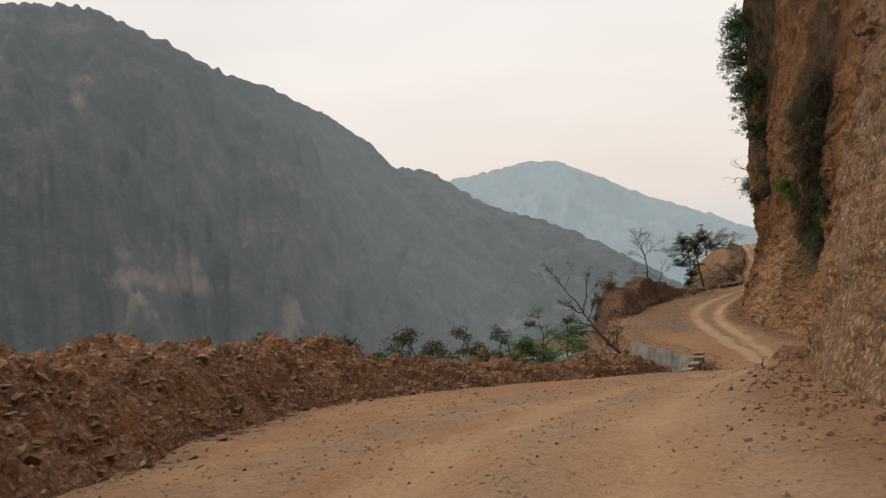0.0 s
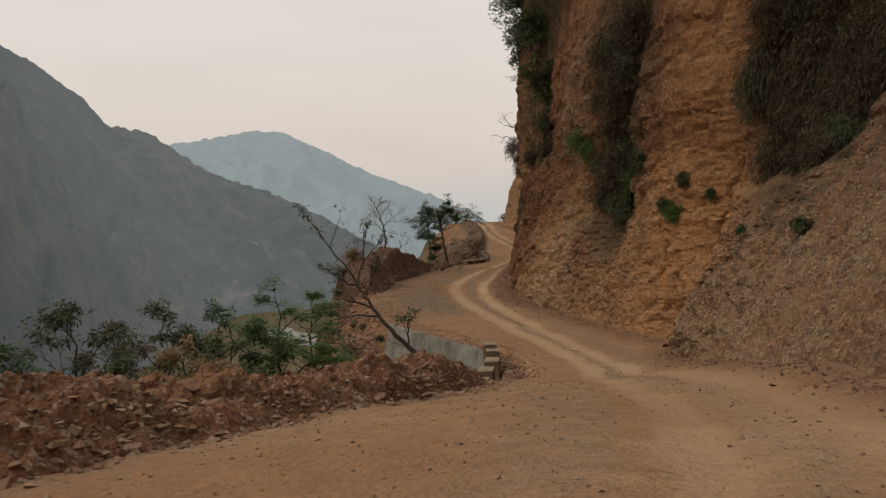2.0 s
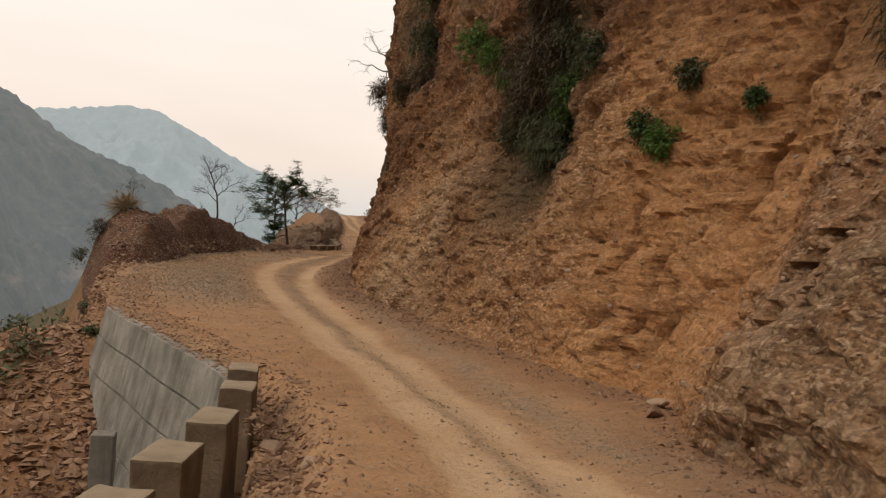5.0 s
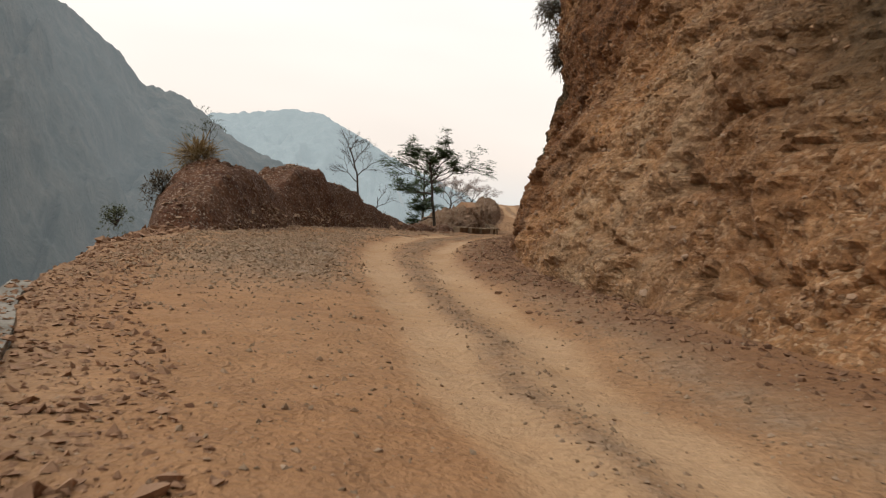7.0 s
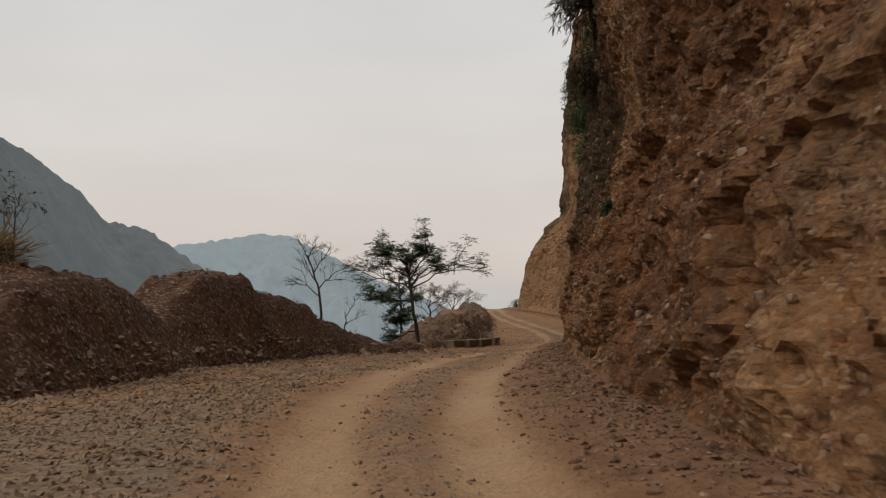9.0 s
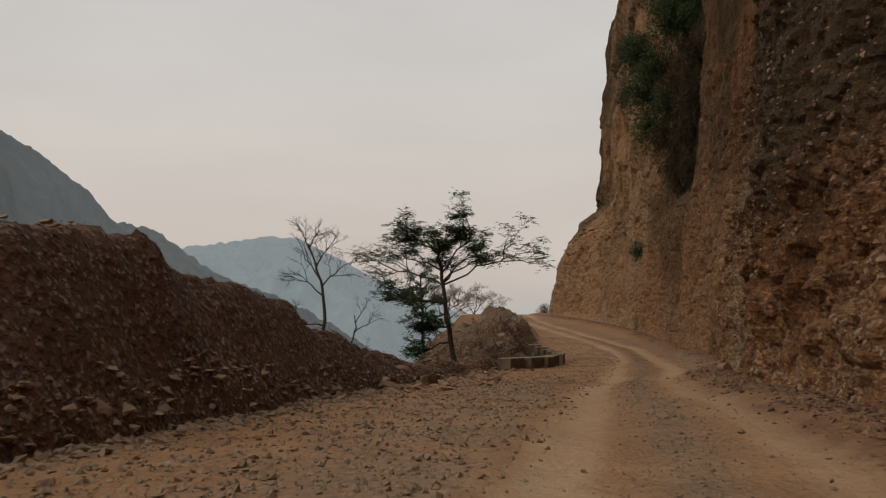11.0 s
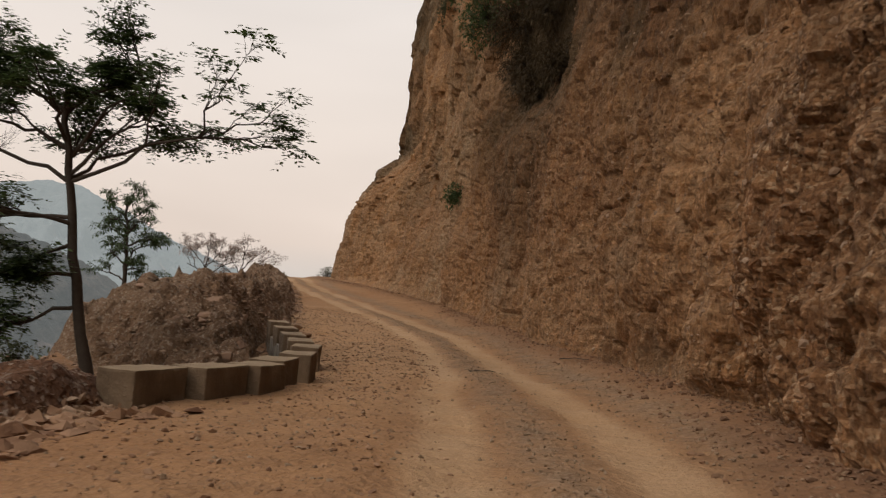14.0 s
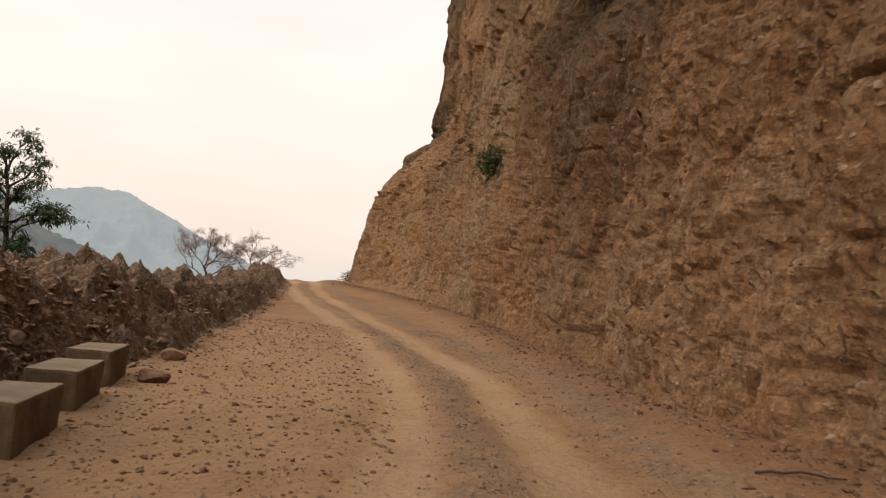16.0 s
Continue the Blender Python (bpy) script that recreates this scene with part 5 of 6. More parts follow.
tree((17.6, 143.0, -6.5), [(0, 0, 0), (0.1, 0, 1.2), (0.5, 0, 2.4), (0.9, 0, 3.6), (0.8, 0, 4.4)], [(2.2, (-1, 0, 0.8), 1.2), (2.8, (1, 0, 0.6), 1.3), (3.4, (0.6, 0.3, 1), 1.1), (1.2, (1, 0, 0.2), 1.6)], "small bare crooked tree on the slope", 13, rad=0.09, depth=4, leafy=0, name="bare_tree", kids=(3, 4))
# the leafy tree beyond the spoil heap
r2 = np.random.default_rng(2)
round_boughs = [(float(i), (math.cos(a) * math.cos(e), math.sin(a) * math.cos(e), math.sin(e)), float(q)) for i, a, e, q in zip(np.linspace(1.0, 3.9, 17), 2.4 * np.arange(17), r2.uniform(0.05, 1.1, 17), r2.uniform(0.75, 1.25, 17))]
tree((24.6, 155.0, -4.6), [(0, 0, 0), (-0.1, 0, 1.5), (-0.1, 0, 2.9), (-0.2, 0, 4.1), (-0.3, 0, 5.2)], round_boughs, "small dark-leaved round-crowned tree beyond the spoil heap", 14, depth=3, kids=(2, 4), spread=0.95, up=0.1, leaf_size=0.14, per=4)
# bare flowering trees on the brow
for i, (tx, ty, hgt) in enumerate(((37.0, 212, 4.2), (41.4, 216, 3.8))):
    tree((tx, ty, float(road_z(ty)) - 1.5), [(0, 0, 0), (0.2, 0, hgt * 0.25), (-0.1, 0, hgt * 0.45), (0.3, 0, hgt * 0.7)], [(0.6, (-1, 0, 0.7), 2.6), (0.8, (1, 0, 0.7), 2.8), (1.4, (-0.6, 0.5, 1), 2.2), (1.8, (0.8, 0, 1), 2.2), (2.6, (0, -0.5, 1), 1.8)], "sparse bare tree with pale buds on the brow of the road", 20 + i, leaf=PINK_BLOOM, rad=0.16, depth=4, leafy=0.6, leaf_size=0.13, per=2, name="bare_tree", kids=(3, 5))

# the tree leaning out over the berm, half in leaf
tree((3.85, 40.6, -2.9), [(0, 0, 0), (-0.62, 0, 0.85), (-1.25, 0.1, 1.57), (-1.6, 0.15, 2.05), (-1.85, 0.2, 2.5)],
     [(4, (-0.55, 0.1, 0.8), 1.45), (4, (0.2, 0.1, 0.95), 1.35), (3.2, (0.4, 0.2, 0.9), 0.85), (2.2, (-1, 0.1, -0.05), 1.3), (2.6, (-0.9, -0.3, 0.3), 1.1), (1.0, (0.05, 0.1, 1), 0.7), (3.6, (-0.9, 0.2, 0.55), 1.0)],
     "slender leaning tree, sparsely leaved, growing out of the berm", 31, leaf=DULL_LEAF, rad=0.075, depth=2, name="leaning_tree", kids=(2, 4), leafy=0.6, up=0.25, spread=0.4, shrink=0.5, leaf_size=0.12, per=3)
# trees and bushes standing on the slope below the road
for i, (tx, ty, top, wide, lf, leafy) in enumerate(((0.3, 56.0, -1.2, 2.2, BRIGHT_LEAF, 1), (-1.6, 54.0, -1.8, 2.0, LEAF, 1), (1.8, 59.0, -1.3, 1.5, BRIGHT_LEAF, 1), (-3.6, 51.0, -1.5, 2.0, DULL_LEAF, 1), (-2.9, 47.0, -2.0, 1.9, DRY_GRASS, 1), (-5.6, 44, -0.6, 1.8, DULL_LEAF, 0.9),
                                                    (-5.0, 48, -1.6, 1.7, DARK_SCRUB, 1), (-7.4, 40, -0.2, 1.6, LEAF, 0.8), (-9.4, 34, 0.6, 1.3, LEAF, 0.8), (-12.0, 26, 1.7, 1.2, DULL_LEAF, 0.7), (-10.6, 30, 1.0, 0.8, LEAF, 0.6), (-13.5, 20, 2.5, 1.2, DULL_LEAF, 0.7), (-11.2, 15, 2.2, 0.8, BRIGHT_LEAF, 1), (-15, 24, 2.2, 1.2, DULL_LEAF, 0.7))):
    gz = float(ground_height(np.array([tx]), np.array([ty]))[0])
    low = max(gz - 0.2, top - 6.5)
    hgt = top - low
    tree((tx, ty, gz - 0.2), [(0, 0, 0), (0.1, 0, low - gz + hgt * 0.35), (-0.1, 0.1, low - gz + hgt * 0.6), (0.1, 0, low - gz + hgt * 0.8)],
         [(1.0, (-1, 0.2, 0.7), wide * 0.8), (1.1, (1, -0.2, 0.7), wide * 0.8), (1.3, (0.2, -1, 0.6), wide * 0.7), (1.6, (-1, -0.4, 0.6), wide * 0.7), (1.8, (0.9, 0.5, 0.6), wide * 0.7), (2.2, (-0.7, 0.5, 0.6), wide * 0.6), (2.5, (0.7, -0.3, 0.6), wide * 0.5), (3, (-0.2, 0, 0.8), wide * 0.4)],
         "small leafy tree on the valley side below the road" if lf is not DRY_GRASS else "dry brown bush on the valley side below the road", 50 + i, leaf=lf, rad=0.08, depth=3, leaf_size=0.19, per=4, kids=(2, 4), leafy=leafy, up=0.12, tip_only=lf is BRIGHT_LEAF, frond=0.36 if lf is BRIGHT_LEAF else 0.0)

# low scrub over the slope
r8 = np.random.default_rng(8)
n = 900
sy = r8.uniform(6, 175, n)
sx = edge_x(sy) - shelf(sy) - 1.2 - 16 * r8.random(n) ** 1.4
at = np.repeat(on_ground(sx, sy), 26, 0)
at = at + r8.normal(0, 0.32, at.shape) * (1, 1, 0.6) + (0, 0, 0.25)
up_dir = np.tile((0, 0, 1.0), (len(at), 1))
thing("scrub", leaves_mesh("scrub", at, up_dir, r8.uniform(0.12, 0.3, len(at)), DULL_LEAF, r8, 3, 0.4, 0.15), "low dull-green scrub over the valley side", "scrub", kind="stuff")


def shrub(at, out, size, mat, label, seed, leaf=0.16, n=70, per=6, name="shrub", droop=0.35, width=0.55):
    """A bush rooted at a point of a slope, growing along out."""
    r = np.random.default_rng(seed)
    out = np.array(out, float) / np.linalg.norm(out)
    ob = holder(name, pose(*at), label, "shrub")
    limbs, tips = [], []
    for _ in range(max(5, int(n / 9))):
        d = out + r.normal(0, 0.6, 3)
        end = d / np.linalg.norm(d) * size * r.uniform(0.6, 1.1)
        line = bend((0, 0, 0), end, r, 0.1, 0.3, 5)
        limbs.append((line - out * 0.15, np.linspace(0.022, 0.007, 5) * (0.5 + size * 0.5)))
    part("stem", wood_mesh("stem", limbs, BARK, 4), ob)
    d = out * 0.75 + r.normal(0, 0.62, (n, 3))
    d /= np.linalg.norm(d, axis=1)[:, None]
    p = d * (size * r.uniform(0.35, 1.0, n))[:, None]
    part("foliage", leaves_mesh("foliage", p, d, np.full(n, leaf), mat, r, per, width, droop), ob)
    return ob


GREEN_BUSH = "fresh green bush growing out of the rock face"
BROWN_BUSH = "dark dry scrub hanging in a gully of the cliff"
DARK_BUSH = "dark green scrub clinging to the cliff"
for i, (sy, sh, size, mat, lab) in enumerate(((68.6, 9.8, 1.0, BRIGHT_LEAF, GREEN_BUSH), (67.4, 9.3, 0.8, BRIGHT_LEAF, GREEN_BUSH), (65.7, 8.4, 0.6, BRIGHT_LEAF, GREEN_BUSH), (63.6, 7.6, 1.0, DARK_SCRUB, BROWN_BUSH), (62.3, 8.4, 1.4, DARK_SCRUB, BROWN_BUSH), (61.6, 7.0, 0.8, BRIGHT_LEAF, GREEN_BUSH),
                                              (62.6, 6.3, 0.8, DARK_SCRUB, BROWN_BUSH), (64.4, 6.6, 0.7, DULL_LEAF, DARK_BUSH), (63, 10.5, 1.6, DARK_SCRUB, BROWN_BUSH), (62.4, 12.8, 1.7, DARK_SCRUB, BROWN_BUSH), (62.6, 15.5, 1.8, DARK_SCRUB, BROWN_BUSH), (56.2, 6.2, 0.45, LEAF, GREEN_BUSH), (55.5, 5.85, 0.5, BRIGHT_LEAF, GREEN_BUSH),
                                              (55, 7.3, 0.4, DULL_LEAF, GREEN_BUSH), (53.2, 6.6, 0.28, LEAF, GREEN_BUSH), (45.2, 4.8, 0.2, LEAF, GREEN_BUSH), (41.2, 4.5, 0.35, DULL_LEAF, GREEN_BUSH), (60.9, 7.6, 0.7, BRIGHT_LEAF, GREEN_BUSH), (62.0, 6.9, 0.55, BRIGHT_LEAF, GREEN_BUSH), (59.6, 8.4, 0.7, DULL_LEAF, DARK_BUSH), (153, 16, 2.0, LEAF, DARK_BUSH), (147, 17, 2.2, LEAF, DARK_BUSH), (141, 16.5, 1.8, DARK_SCRUB, BROWN_BUSH), (136, 15, 1.6, DARK_SCRUB, BROWN_BUSH), (47.5, 7.4, 1.1, DARK_SCRUB, BROWN_BUSH), (49.7, 9, 1.3, DARK_SCRUB, BROWN_BUSH), (46, 8.8, 1.5, DARK_SCRUB, BROWN_BUSH),
                                              (48, 11.5, 1.8, DARK_SCRUB, BROWN_BUSH), (44.4, 7.0, 1.0, DARK_SCRUB, BROWN_BUSH), (51, 12.5, 1.4, DARK_SCRUB, BROWN_BUSH), (45.5, 11.5, 1.6, DARK_SCRUB, BROWN_BUSH), (50, 14.5, 1.8, DARK_SCRUB, BROWN_BUSH), (79.5, 11.5, 1.4, DULL_LEAF, DARK_BUSH), (80.5, 14.5, 1.7, LEAF, DARK_BUSH), (89.5, 17.5, 1.0, DULL_LEAF, DARK_BUSH), (88, 19, 1.8, LEAF, DARK_BUSH), (89, 21.5, 2.6, BRIGHT_LEAF, DARK_BUSH), (87, 24, 2.6, LEAF, DARK_BUSH), (90.5, 24.5, 2.4, LEAF, DARK_BUSH), (79, 9.8, 1.0, DARK_SCRUB, BROWN_BUSH),
                                              (82, 18.5, 2.2, LEAF, DARK_BUSH), (81.5, 9.6, 0.9, DARK_SCRUB, BROWN_BUSH), (89.6, 4.2, 0.35, LEAF, GREEN_BUSH), (156.5, 6.8, 0.9, LEAF, DARK_BUSH), (158, 22.5, 2.8, LEAF, DARK_BUSH), (153.5, 20.5, 2.6, LEAF, DARK_BUSH), (149, 23, 2.8, LEAF, DARK_BUSH), (150, 17.5, 1.9, DARK_SCRUB, BROWN_BUSH),
                                              (143, 14.5, 1.6, DARK_SCRUB, BROWN_BUSH), (145.5, 18, 2.0, DARK_SCRUB, BROWN_BUSH), (163, 24.5, 2.0, DULL_LEAF, DARK_BUSH), (156, 19, 2.6, LEAF, DARK_BUSH), (151, 26, 3.2, LEAF, DARK_BUSH), (146, 24, 3.0, LEAF, DARK_BUSH), (142, 19, 2.2, DARK_SCRUB, BROWN_BUSH), (147, 14.5, 1.8, DARK_SCRUB, BROWN_BUSH), (141, 11.5, 1.3, DARK_SCRUB, BROWN_BUSH), (143.5, 11.2, 1.4, DARK_SCRUB, BROWN_BUSH), (145.5, 12.2, 1.6, DARK_SCRUB, BROWN_BUSH), (139.5, 15, 1.6, DARK_SCRUB, BROWN_BUSH), (140, 22, 2.2, LEAF, DARK_BUSH), (98, 9.5, 1.0, DARK_SCRUB, BROWN_BUSH), (101, 10.5, 1.2, DARK_SCRUB, BROWN_BUSH), (95, 11, 1.2, DARK_SCRUB, BROWN_BUSH), (41.5, 10.4, 1.3, DARK_SCRUB, BROWN_BUSH), (39.6, 11.4, 1.4, DARK_SCRUB, BROWN_BUSH), (43, 11.2, 1.5, DARK_SCRUB, BROWN_BUSH), (38.2, 12.8, 1.4, DARK_SCRUB, BROWN_BUSH), (167, 21.5, 1.6, DULL_LEAF, DARK_BUSH), (172, 27, 2.0, DULL_LEAF, DARK_BUSH), (178, 23, 1.4, DULL_LEAF, DARK_BUSH))):
    p0 = cliff_point(np.array([sy]), np.array([sh]))[0][0]
    dry = mat is DARK_SCRUB
    shrub(p0, (-0.9, -0.25, 0.1 if dry else 0.45), size, mat, lab, 100 + i, leaf=0.16 + 0.03 * size if dry else 0.075 + 0.025 * size, n=int(80 + 260 * size), per=6, width=0.16 if dry else 0.5)

# airy trees leaning out from the top of the near spur
for i, (ty, th, tall, lf) in enumerate(((80.0, 13.5, 2.6, LEAF), (82.5, 16.5, 3.2, DULL_LEAF), (81.0, 20.0, 3.4, LEAF))):
    p0 = cliff_point(np.array([ty]), np.array([th]))[0][0]
    tree(tuple(float(q) for q in p0), [(0.6, 0, -0.4), (-0.5, 0, 0.35), (-1.0, -0.1, 0.35 * tall), (-1.3, -0.2, 0.65 * tall), (-1.4, -0.2, tall)],
         [(1.4, (-1, 0.2, 0.3), 1.1), (1.8, (-0.7, -0.6, 0.5), 1.2), (2.2, (-0.8, 0.5, 0.5), 1.2), (2.6, (0.3, -0.8, 0.6), 1.1), (3.0, (-0.9, -0.2, 0.5), 1.1), (3.4, (0.2, 0.7, 0.7), 0.9), (3.8, (-0.3, -0.3, 1), 0.9)],
         "thin-leaved tree leaning out from the cliff top", 80 + i, leaf=lf, rad=0.07, depth=3, leaf_size=0.16, per=3, kids=(2, 4), leafy=0.55, up=0.1)

# dry scrub filling the overgrown hollow of the cliff
r4 = np.random.default_rng(4)
for i in range(58):
    sy, sh = r4.uniform(40, 52), r4.uniform(6.2, 15)
    p0, gl = cliff_point(np.array([sy]), np.array([sh]))
    if gl[0] > 0.55:
        size = r4.uniform(0.9, 1.5)
        shrub(p0[0], (-0.9, -0.25, 0.1), size, DARK_SCRUB if i % 5 else DULL_LEAF, BROWN_BUSH if i % 5 else DARK_BUSH, 500 + i, leaf=0.2, n=int(90 + 200 * size), per=6, width=0.13, droop=0.6)

for i in range(26):
    sh = r4.uniform(6.1, 15)
    sy = 62.6 + 0.12 * min(max(sh - 6, 0), 9) + r4.normal(0, 0.9 + 0.1 * (sh - 5))
    p0, gl = cliff_point(np.array([sy]), np.array([sh]))
    size = r4.uniform(0.7, 1.3)
    shrub(p0[0], (-0.9, -0.25, 0.1), size, DARK_SCRUB if i % 4 else DULL_LEAF, BROWN_BUSH if i % 4 else DARK_BUSH, 600 + i, leaf=0.18, n=int(70 + 180 * size), per=6, width=0.14, droop=0.5)

# grass tufts and small bushes on the valley brink and the heap's outer side
for i, (sx, sy, up, size, mat, lab) in enumerate(((6.3, 84.0, 0.0, 0.45, DULL_LEAF, "low bush on the heap's outer slope"), (5.0, 82.0, 0, 0.5, DULL_LEAF, "low bush on the heap's outer slope"),
                                                  (4.0, 79.0, 0, 0.4, DULL_LEAF, "low bush on the valley brink"), (5.0, 74.0, 0, 0.3, DULL_LEAF, "low bush on the valley brink"), (5.2, 70.5, 0, 0.35, DULL_LEAF, "low bush on the valley brink"), (5.9, 67.6, 0, 0.32, LEAF, "low bush on the valley brink"), (5.7, 69.4, 0, 0.3, DULL_LEAF, "low bush on the valley brink"), (5.6, 72.4, 0, 0.35, DULL_LEAF, "low bush on the valley brink"), (5.5, 76.5, 0, 0.4, LEAF, "low bush on the valley brink"), (9.6, 93.6, 0.4, 0.45, DULL_LEAF, "low bush between two earth heaps"),
                                                  (15.5, 141.3, 0.1, 1.35, LEAF, "dark low bush at the foot of a bare tree"), (17.0, 141.3, 0.1, 1.25, LEAF, "dark low bush at the foot of a bare tree"), (20.4, 127.3, 0.3, 0.6, DULL_LEAF, "dark low bush beside the tree"), (19.6, 129, 0.3, 0.7, DULL_LEAF, "dark low bush beside the tree"), (53.2, 222, 0.2, 1.6, DULL_LEAF, "dull green bush on the brow of the road"))):
    z0 = float(ground_height(np.array([sx]), np.array([sy]))[0])
    if 80 < sy < 96:
        z0 = max(z0, -4.0)
    dry = mat is DRY_GRASS
    shrub((sx, sy, z0 + up), (-0.2, -0.1, 1), size, mat, lab, 300 + i, leaf=0.34 if dry else 0.06 + 0.04 * size, n=90 if dry else int(60 + 200 * size), per=3 if dry else 5, droop=0.05 if dry else 0.2, width=0.1 if dry else 0.45)

tuft = mound_shape(HEAP, np.array([0.155, 0.165, 0.12]), np.array([-0.22, -0.2, -0.55]), 420)
shrub(tuft[0] - (0, 0, 0.1), (-0.1, 0, 1), 0.62, DRY_GRASS, "tall dry grass tuft on the crest of the earth heap", 331, leaf=0.5, n=330, per=3, droop=0.1, width=0.07)
shrub(tuft[2] - (0, 0, 0.1), (-0.4, 0, 0.8), 0.8, DARK_SCRUB, "dark dry bush on the heap's outer shoulder", 332, leaf=0.13, n=220, per=4, droop=0.1, width=0.3)
tree(tuple(float(q) for q in tuft[1] - (0, 0, 0.1)), [(0, 0, 0), (0.1, 0, 0.7), (0.15, 0, 1.3), (0.25, 0, 1.9)], [(0.9, (-0.7, 0, 0.8), 0.7), (1.4, (0.5, 0.2, 0.9), 0.6), (1.8, (-0.5, -0.2, 0.8), 0.55), (2.2, (0.5, 0, 0.8), 0.45), (2.6, (-0.3, 0.2, 0.9), 0.4)],
     "straggly sparsely leaved sapling on the earth heap", 41, leaf=DULL_LEAF, rad=0.025, depth=2, leaf_size=0.09, per=2, name="sapling", leafy=0.5)

# the bare bough reaching out from the cliff
r5 = np.random.default_rng(5)
root = cliff_point(np.array([89.5]), np.array([11.0]))[0][0]
bough = holder("bare_bough", pose(*root), "bare drooping branch reaching out from the cliff top", "branch")
limbs, tips, of = grow(None, [((0.5, 0, 0), (-1, -0.5, 0.25), 1.9, 0.06), ((0.5, 0, -0.4), (-1, -0.2, -0.05), 1.5, 0.045), ((0.5, 0, 0.8), (-1, -0.4, 0.3), 1.7, 0.06)], r5, 4, 0.55, 0.62, (2, 4), up=-0.15)
part("bough", wood_mesh("bough", limbs, PALE_BARK, 4), bough)
part("foliage", leaves_mesh("foliage", np.array([q[0] for q in tips[::9]]), np.array([q[1] for q in tips[::9]]), np.full(len(tips[::9]), 0.1), DULL_LEAF, r5, 1), bough)


# ---- single rocks and a stick ----
def rock(x, y, size, flat, label, seed, mat=STONE, up=0.0, base=None):
    """One angular boulder with chipped faces."""
    r = np.random.default_rng(seed)
    b = bmesh.new()
    bmesh.ops.create_icosphere(b, subdivisions=3, radius=1.0)
    cuts = [(Vector(r.normal(0, 1, 3)).normalized(), r.uniform(0.45, 0.8)) for _ in range(11)]
    for v in b.verts:
        for nrm, lim in cuts:
            over = v.co.dot(nrm) - lim
            if over > 0:
                v.co -= nrm * over
        v.co += v.co * 0.05 * noise.noise(v.co * 3 + Vector((seed, 0, 0)))
        v.co = Vector((v.co.x * size, v.co.y * size * 0.75, v.co.z * size * flat))
    me = bpy.data.meshes.new("rock")
    b.to_mesh(me)
    b.free()
    me.materials.append(mat)
    z = (float(ground_height(np.array([x]), np.array([y]))[0]) if base is None else base) + up + size * flat * 0.45
    return thing("rock", me, label, "rock", "loose rocks on the roadside", at=pose(x, y, z, r.uniform(-8, 8), r.uniform(-8, 8), r.uniform(0, 360)))


for i, (rx, ry, size, flat, up) in enumerate(((17.3, 108.4, 0.34, 0.75, 0), (15.2, 106.2, 0.55, 0.4, 0.1), (15.9, 105.4, 0.36, 0.45, 0), (16.3, 107.2, 0.3, 0.4, 0), (14.4, 104.4, 0.4, 0.4, 0.1), (14.0, 103.2, 0.32, 0.5, 0.1), (16.7, 106.6, 0.24, 0.4, 0), (15.4, 107.8, 0.3, 0.5, 0.05), (17.9, 110.2, 0.22, 0.5, 0),
                                              (25.0, 107.3, 0.28, 0.55, 0), (15.2, 51.2, 0.3, 0.4, 0), (14.6, 50.3, 0.26, 0.5, 0), (8.75, 51.2, 0.26, 0.5, 0), (9.0, 53.1, 0.2, 0.5, 0), (8.9, 49.4, 0.16, 0.6, 0), (4.1, 17.5, 0.22, 0.5, 0), (4.6, 21.2, 0.24, 0.5, 0.1), (5.6, 23.4, 0.2, 0.6, 0.1), (19.8, 113.5, 0.25, 0.4, 0), (20.6, 115.5, 0.22, 0.5, 0), (15.1, 112.4, 0.3, 0.42, 0), (15.4, 106.9, 0.42, 0.35, 0), (16.4, 106.2, 0.26, 0.4, 0), (15.6, 108.7, 0.3, 0.5, 0), (16.1, 108.3, 0.24, 0.4, 0), (16.8, 113.0, 0.26, 0.5, 0), (16.2, 115.0, 0.3, 0.4, 0), (14.8, 110.0, 0.36, 0.42, 0), (17.5, 107.0, 0.18, 0.5, 0), (14.7, 108.2, 0.34, 0.5, 0), (15.9, 105.0, 0.3, 0.35, 0), (28.1, 134.5, 0.3, 0.5, 0), (28.6, 137.5, 0.3, 0.5, 0))):
    rock(rx, ry, size, flat, "flat reddish-brown slab of broken rock on the verge" if flat < 0.45 else "angular brown boulder lying at the road's edge", 700 + i, RED_STONE if i % 2 else STONE, up)
rock(24.9, 133.0, 0.75, 0.22, "long pale slab of rock lying on the spoil heap", 790, STONE, 0.9)

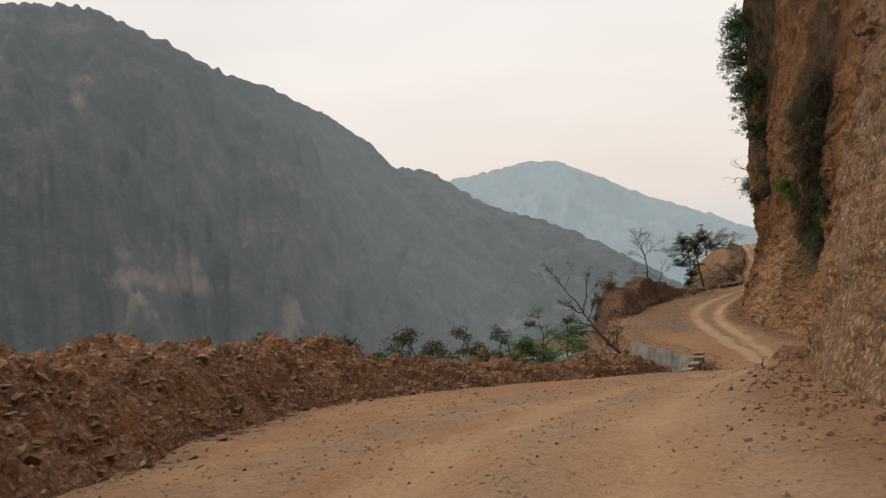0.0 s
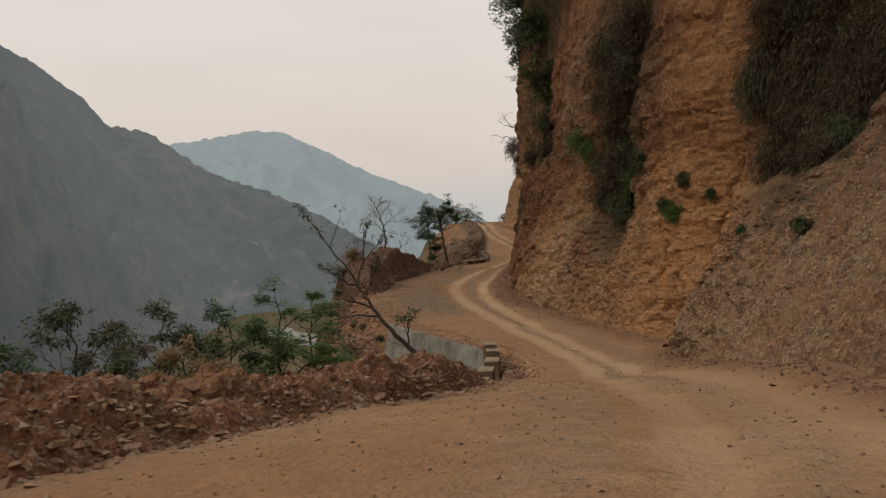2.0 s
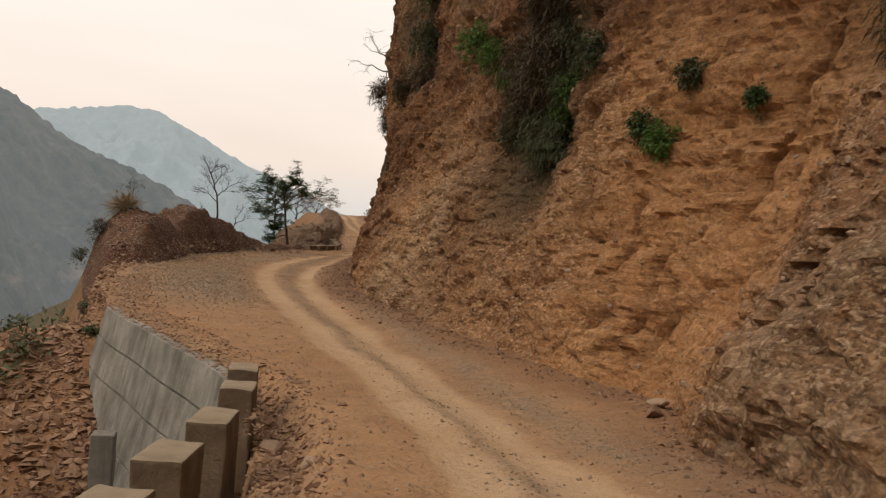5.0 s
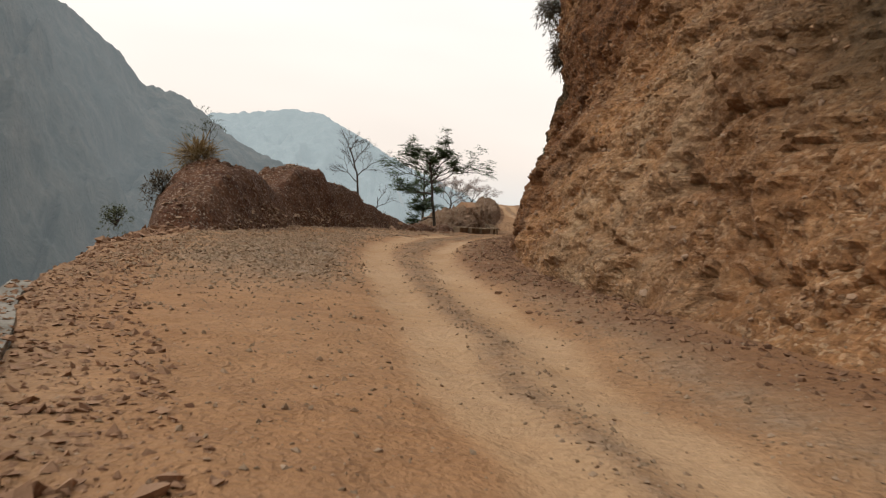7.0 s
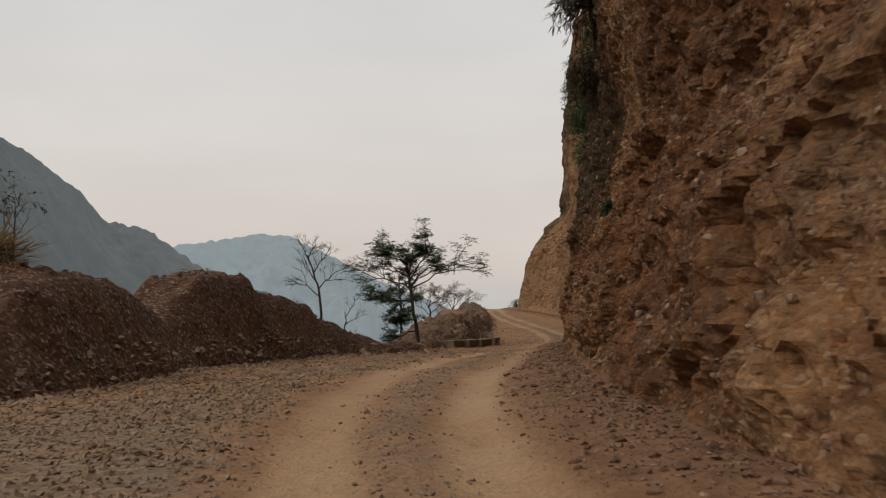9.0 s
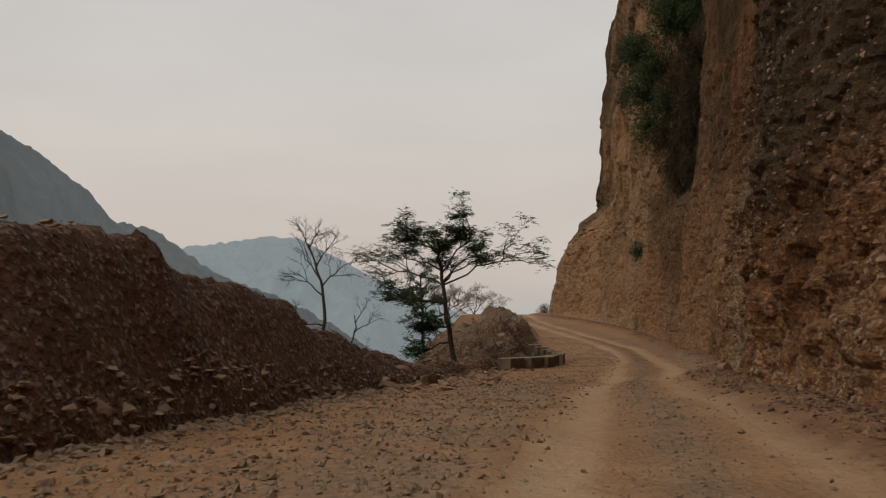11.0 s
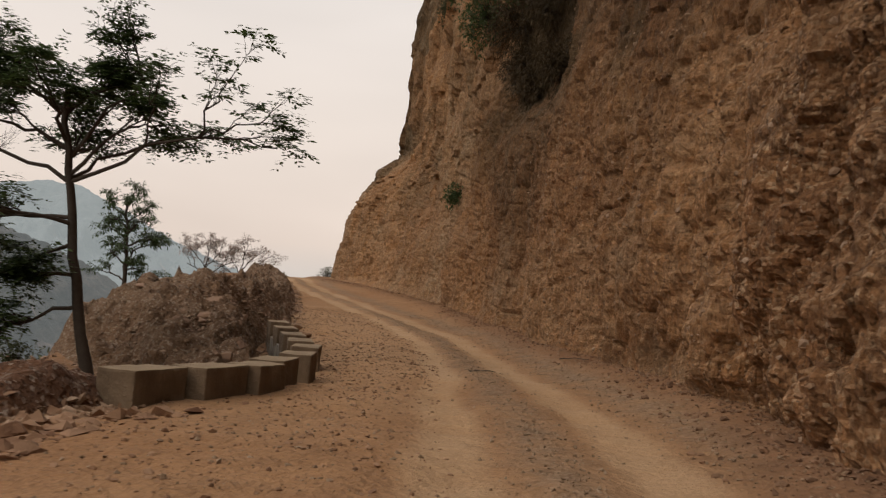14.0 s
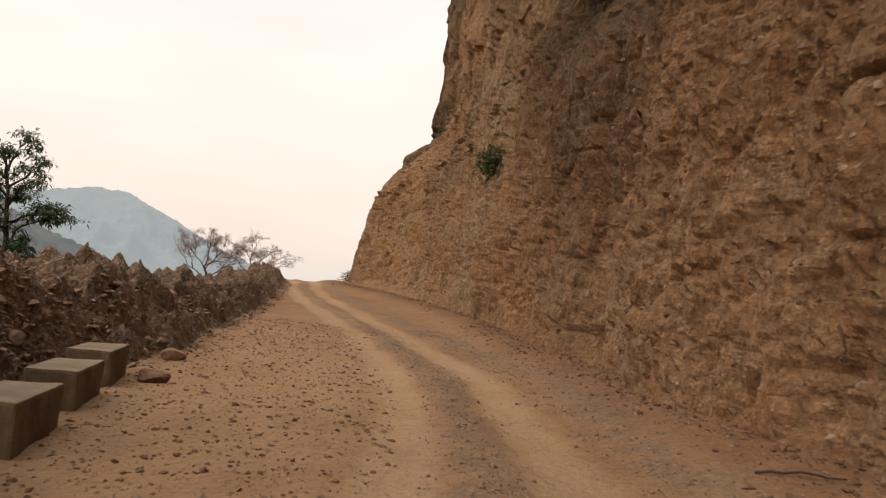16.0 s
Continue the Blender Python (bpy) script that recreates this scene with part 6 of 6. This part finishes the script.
r3 = np.random.default_rng(3)
for spine, seed, count, lo, hi, u0, u1, v0, v1, mat, lab in ((BERM, 400, 13, 0.16, 0.34, 0.3, 0.95, -0.3, 0.8, RED_STONE, "angular reddish rock half buried in the roadside berm"),
                                                             (SPOIL, 440, 34, 0.14, 0.4, 0.05, 0.45, -0.5, 0.7, PINK_STONE, "pinkish slab of rock on the spoil heap"),
                                                             (HEAP, 420, 10, 0.16, 0.34, 0.1, 0.9, 0.7, 1.0, RED_STONE, "reddish rock fallen to the foot of the earth heap")):
    for k in range(count):
        q = mound_shape(spine, np.array([r3.uniform(u0, u1)]), np.array([r3.uniform(v0, v1)]), seed)[0]
        rock(float(q[0]), float(q[1]), r3.uniform(lo, hi), r3.uniform(0.3, 0.6), lab, 900 + k + seed, mat, -0.06, float(q[2]))

for k in range(16):
    qy = r3.uniform(52, 74)
    rock(float(edge_x(qy)) - r3.uniform(1.9, 4.6), qy, r3.uniform(0.18, 0.4), r3.uniform(0.35, 0.6), "angular brown rock tumbled below the retaining wall", 1500 + k, DARK_STONE if k % 2 else RED_STONE, -0.05)

r9 = np.random.default_rng(9)
for i, (ax, ay, bx, by) in enumerate(((29.1, 124.4, 29.8, 124.6), (33.0, 127.6, 33.5, 127.0))):
    line = bend((ax, ay, float(ground_height(np.array([ax]), np.array([ay]))[0]) + 0.02), (bx, by, float(ground_height(np.array([bx]), np.array([by]))[0]) + 0.03), r9, 0.02, 0.1, 7)
    thing("stick", wood_mesh("stick", [(line, np.linspace(0.016, 0.008, 7))], BARK, 6), "dark dry stick lying on the dirt road", "stick")

pile = holder("brush_pile", pose(5.1, 20.9, float(road_z(20.9)) + 0.1), "heap of dry broken branches at the foot of the cliff", "brush pile")
r6 = np.random.default_rng(6)
for k in range(64):
    along = r6.normal(0, 1.5)
    c = np.array([0.32 * along + r6.normal(0, 0.22), along, 0.0])
    c[2] = float(road_z(20.9 + along) - road_z(20.9))
    d = r6.normal(0, (0.26, 0.34, 0.1), 3)
    line = bend(c - d * 0.5 + (0, 0, 0.04), c + d * 0.6 + (0, 0, 0.08), r6, 0.08, 0.3, 6)
    line[:, 2] = np.maximum(line[:, 2], c[2] - 0.1)
    part("branch", wood_mesh("branch", [(line, np.linspace(0.014, 0.005, 6))], BARK, 5), pile)
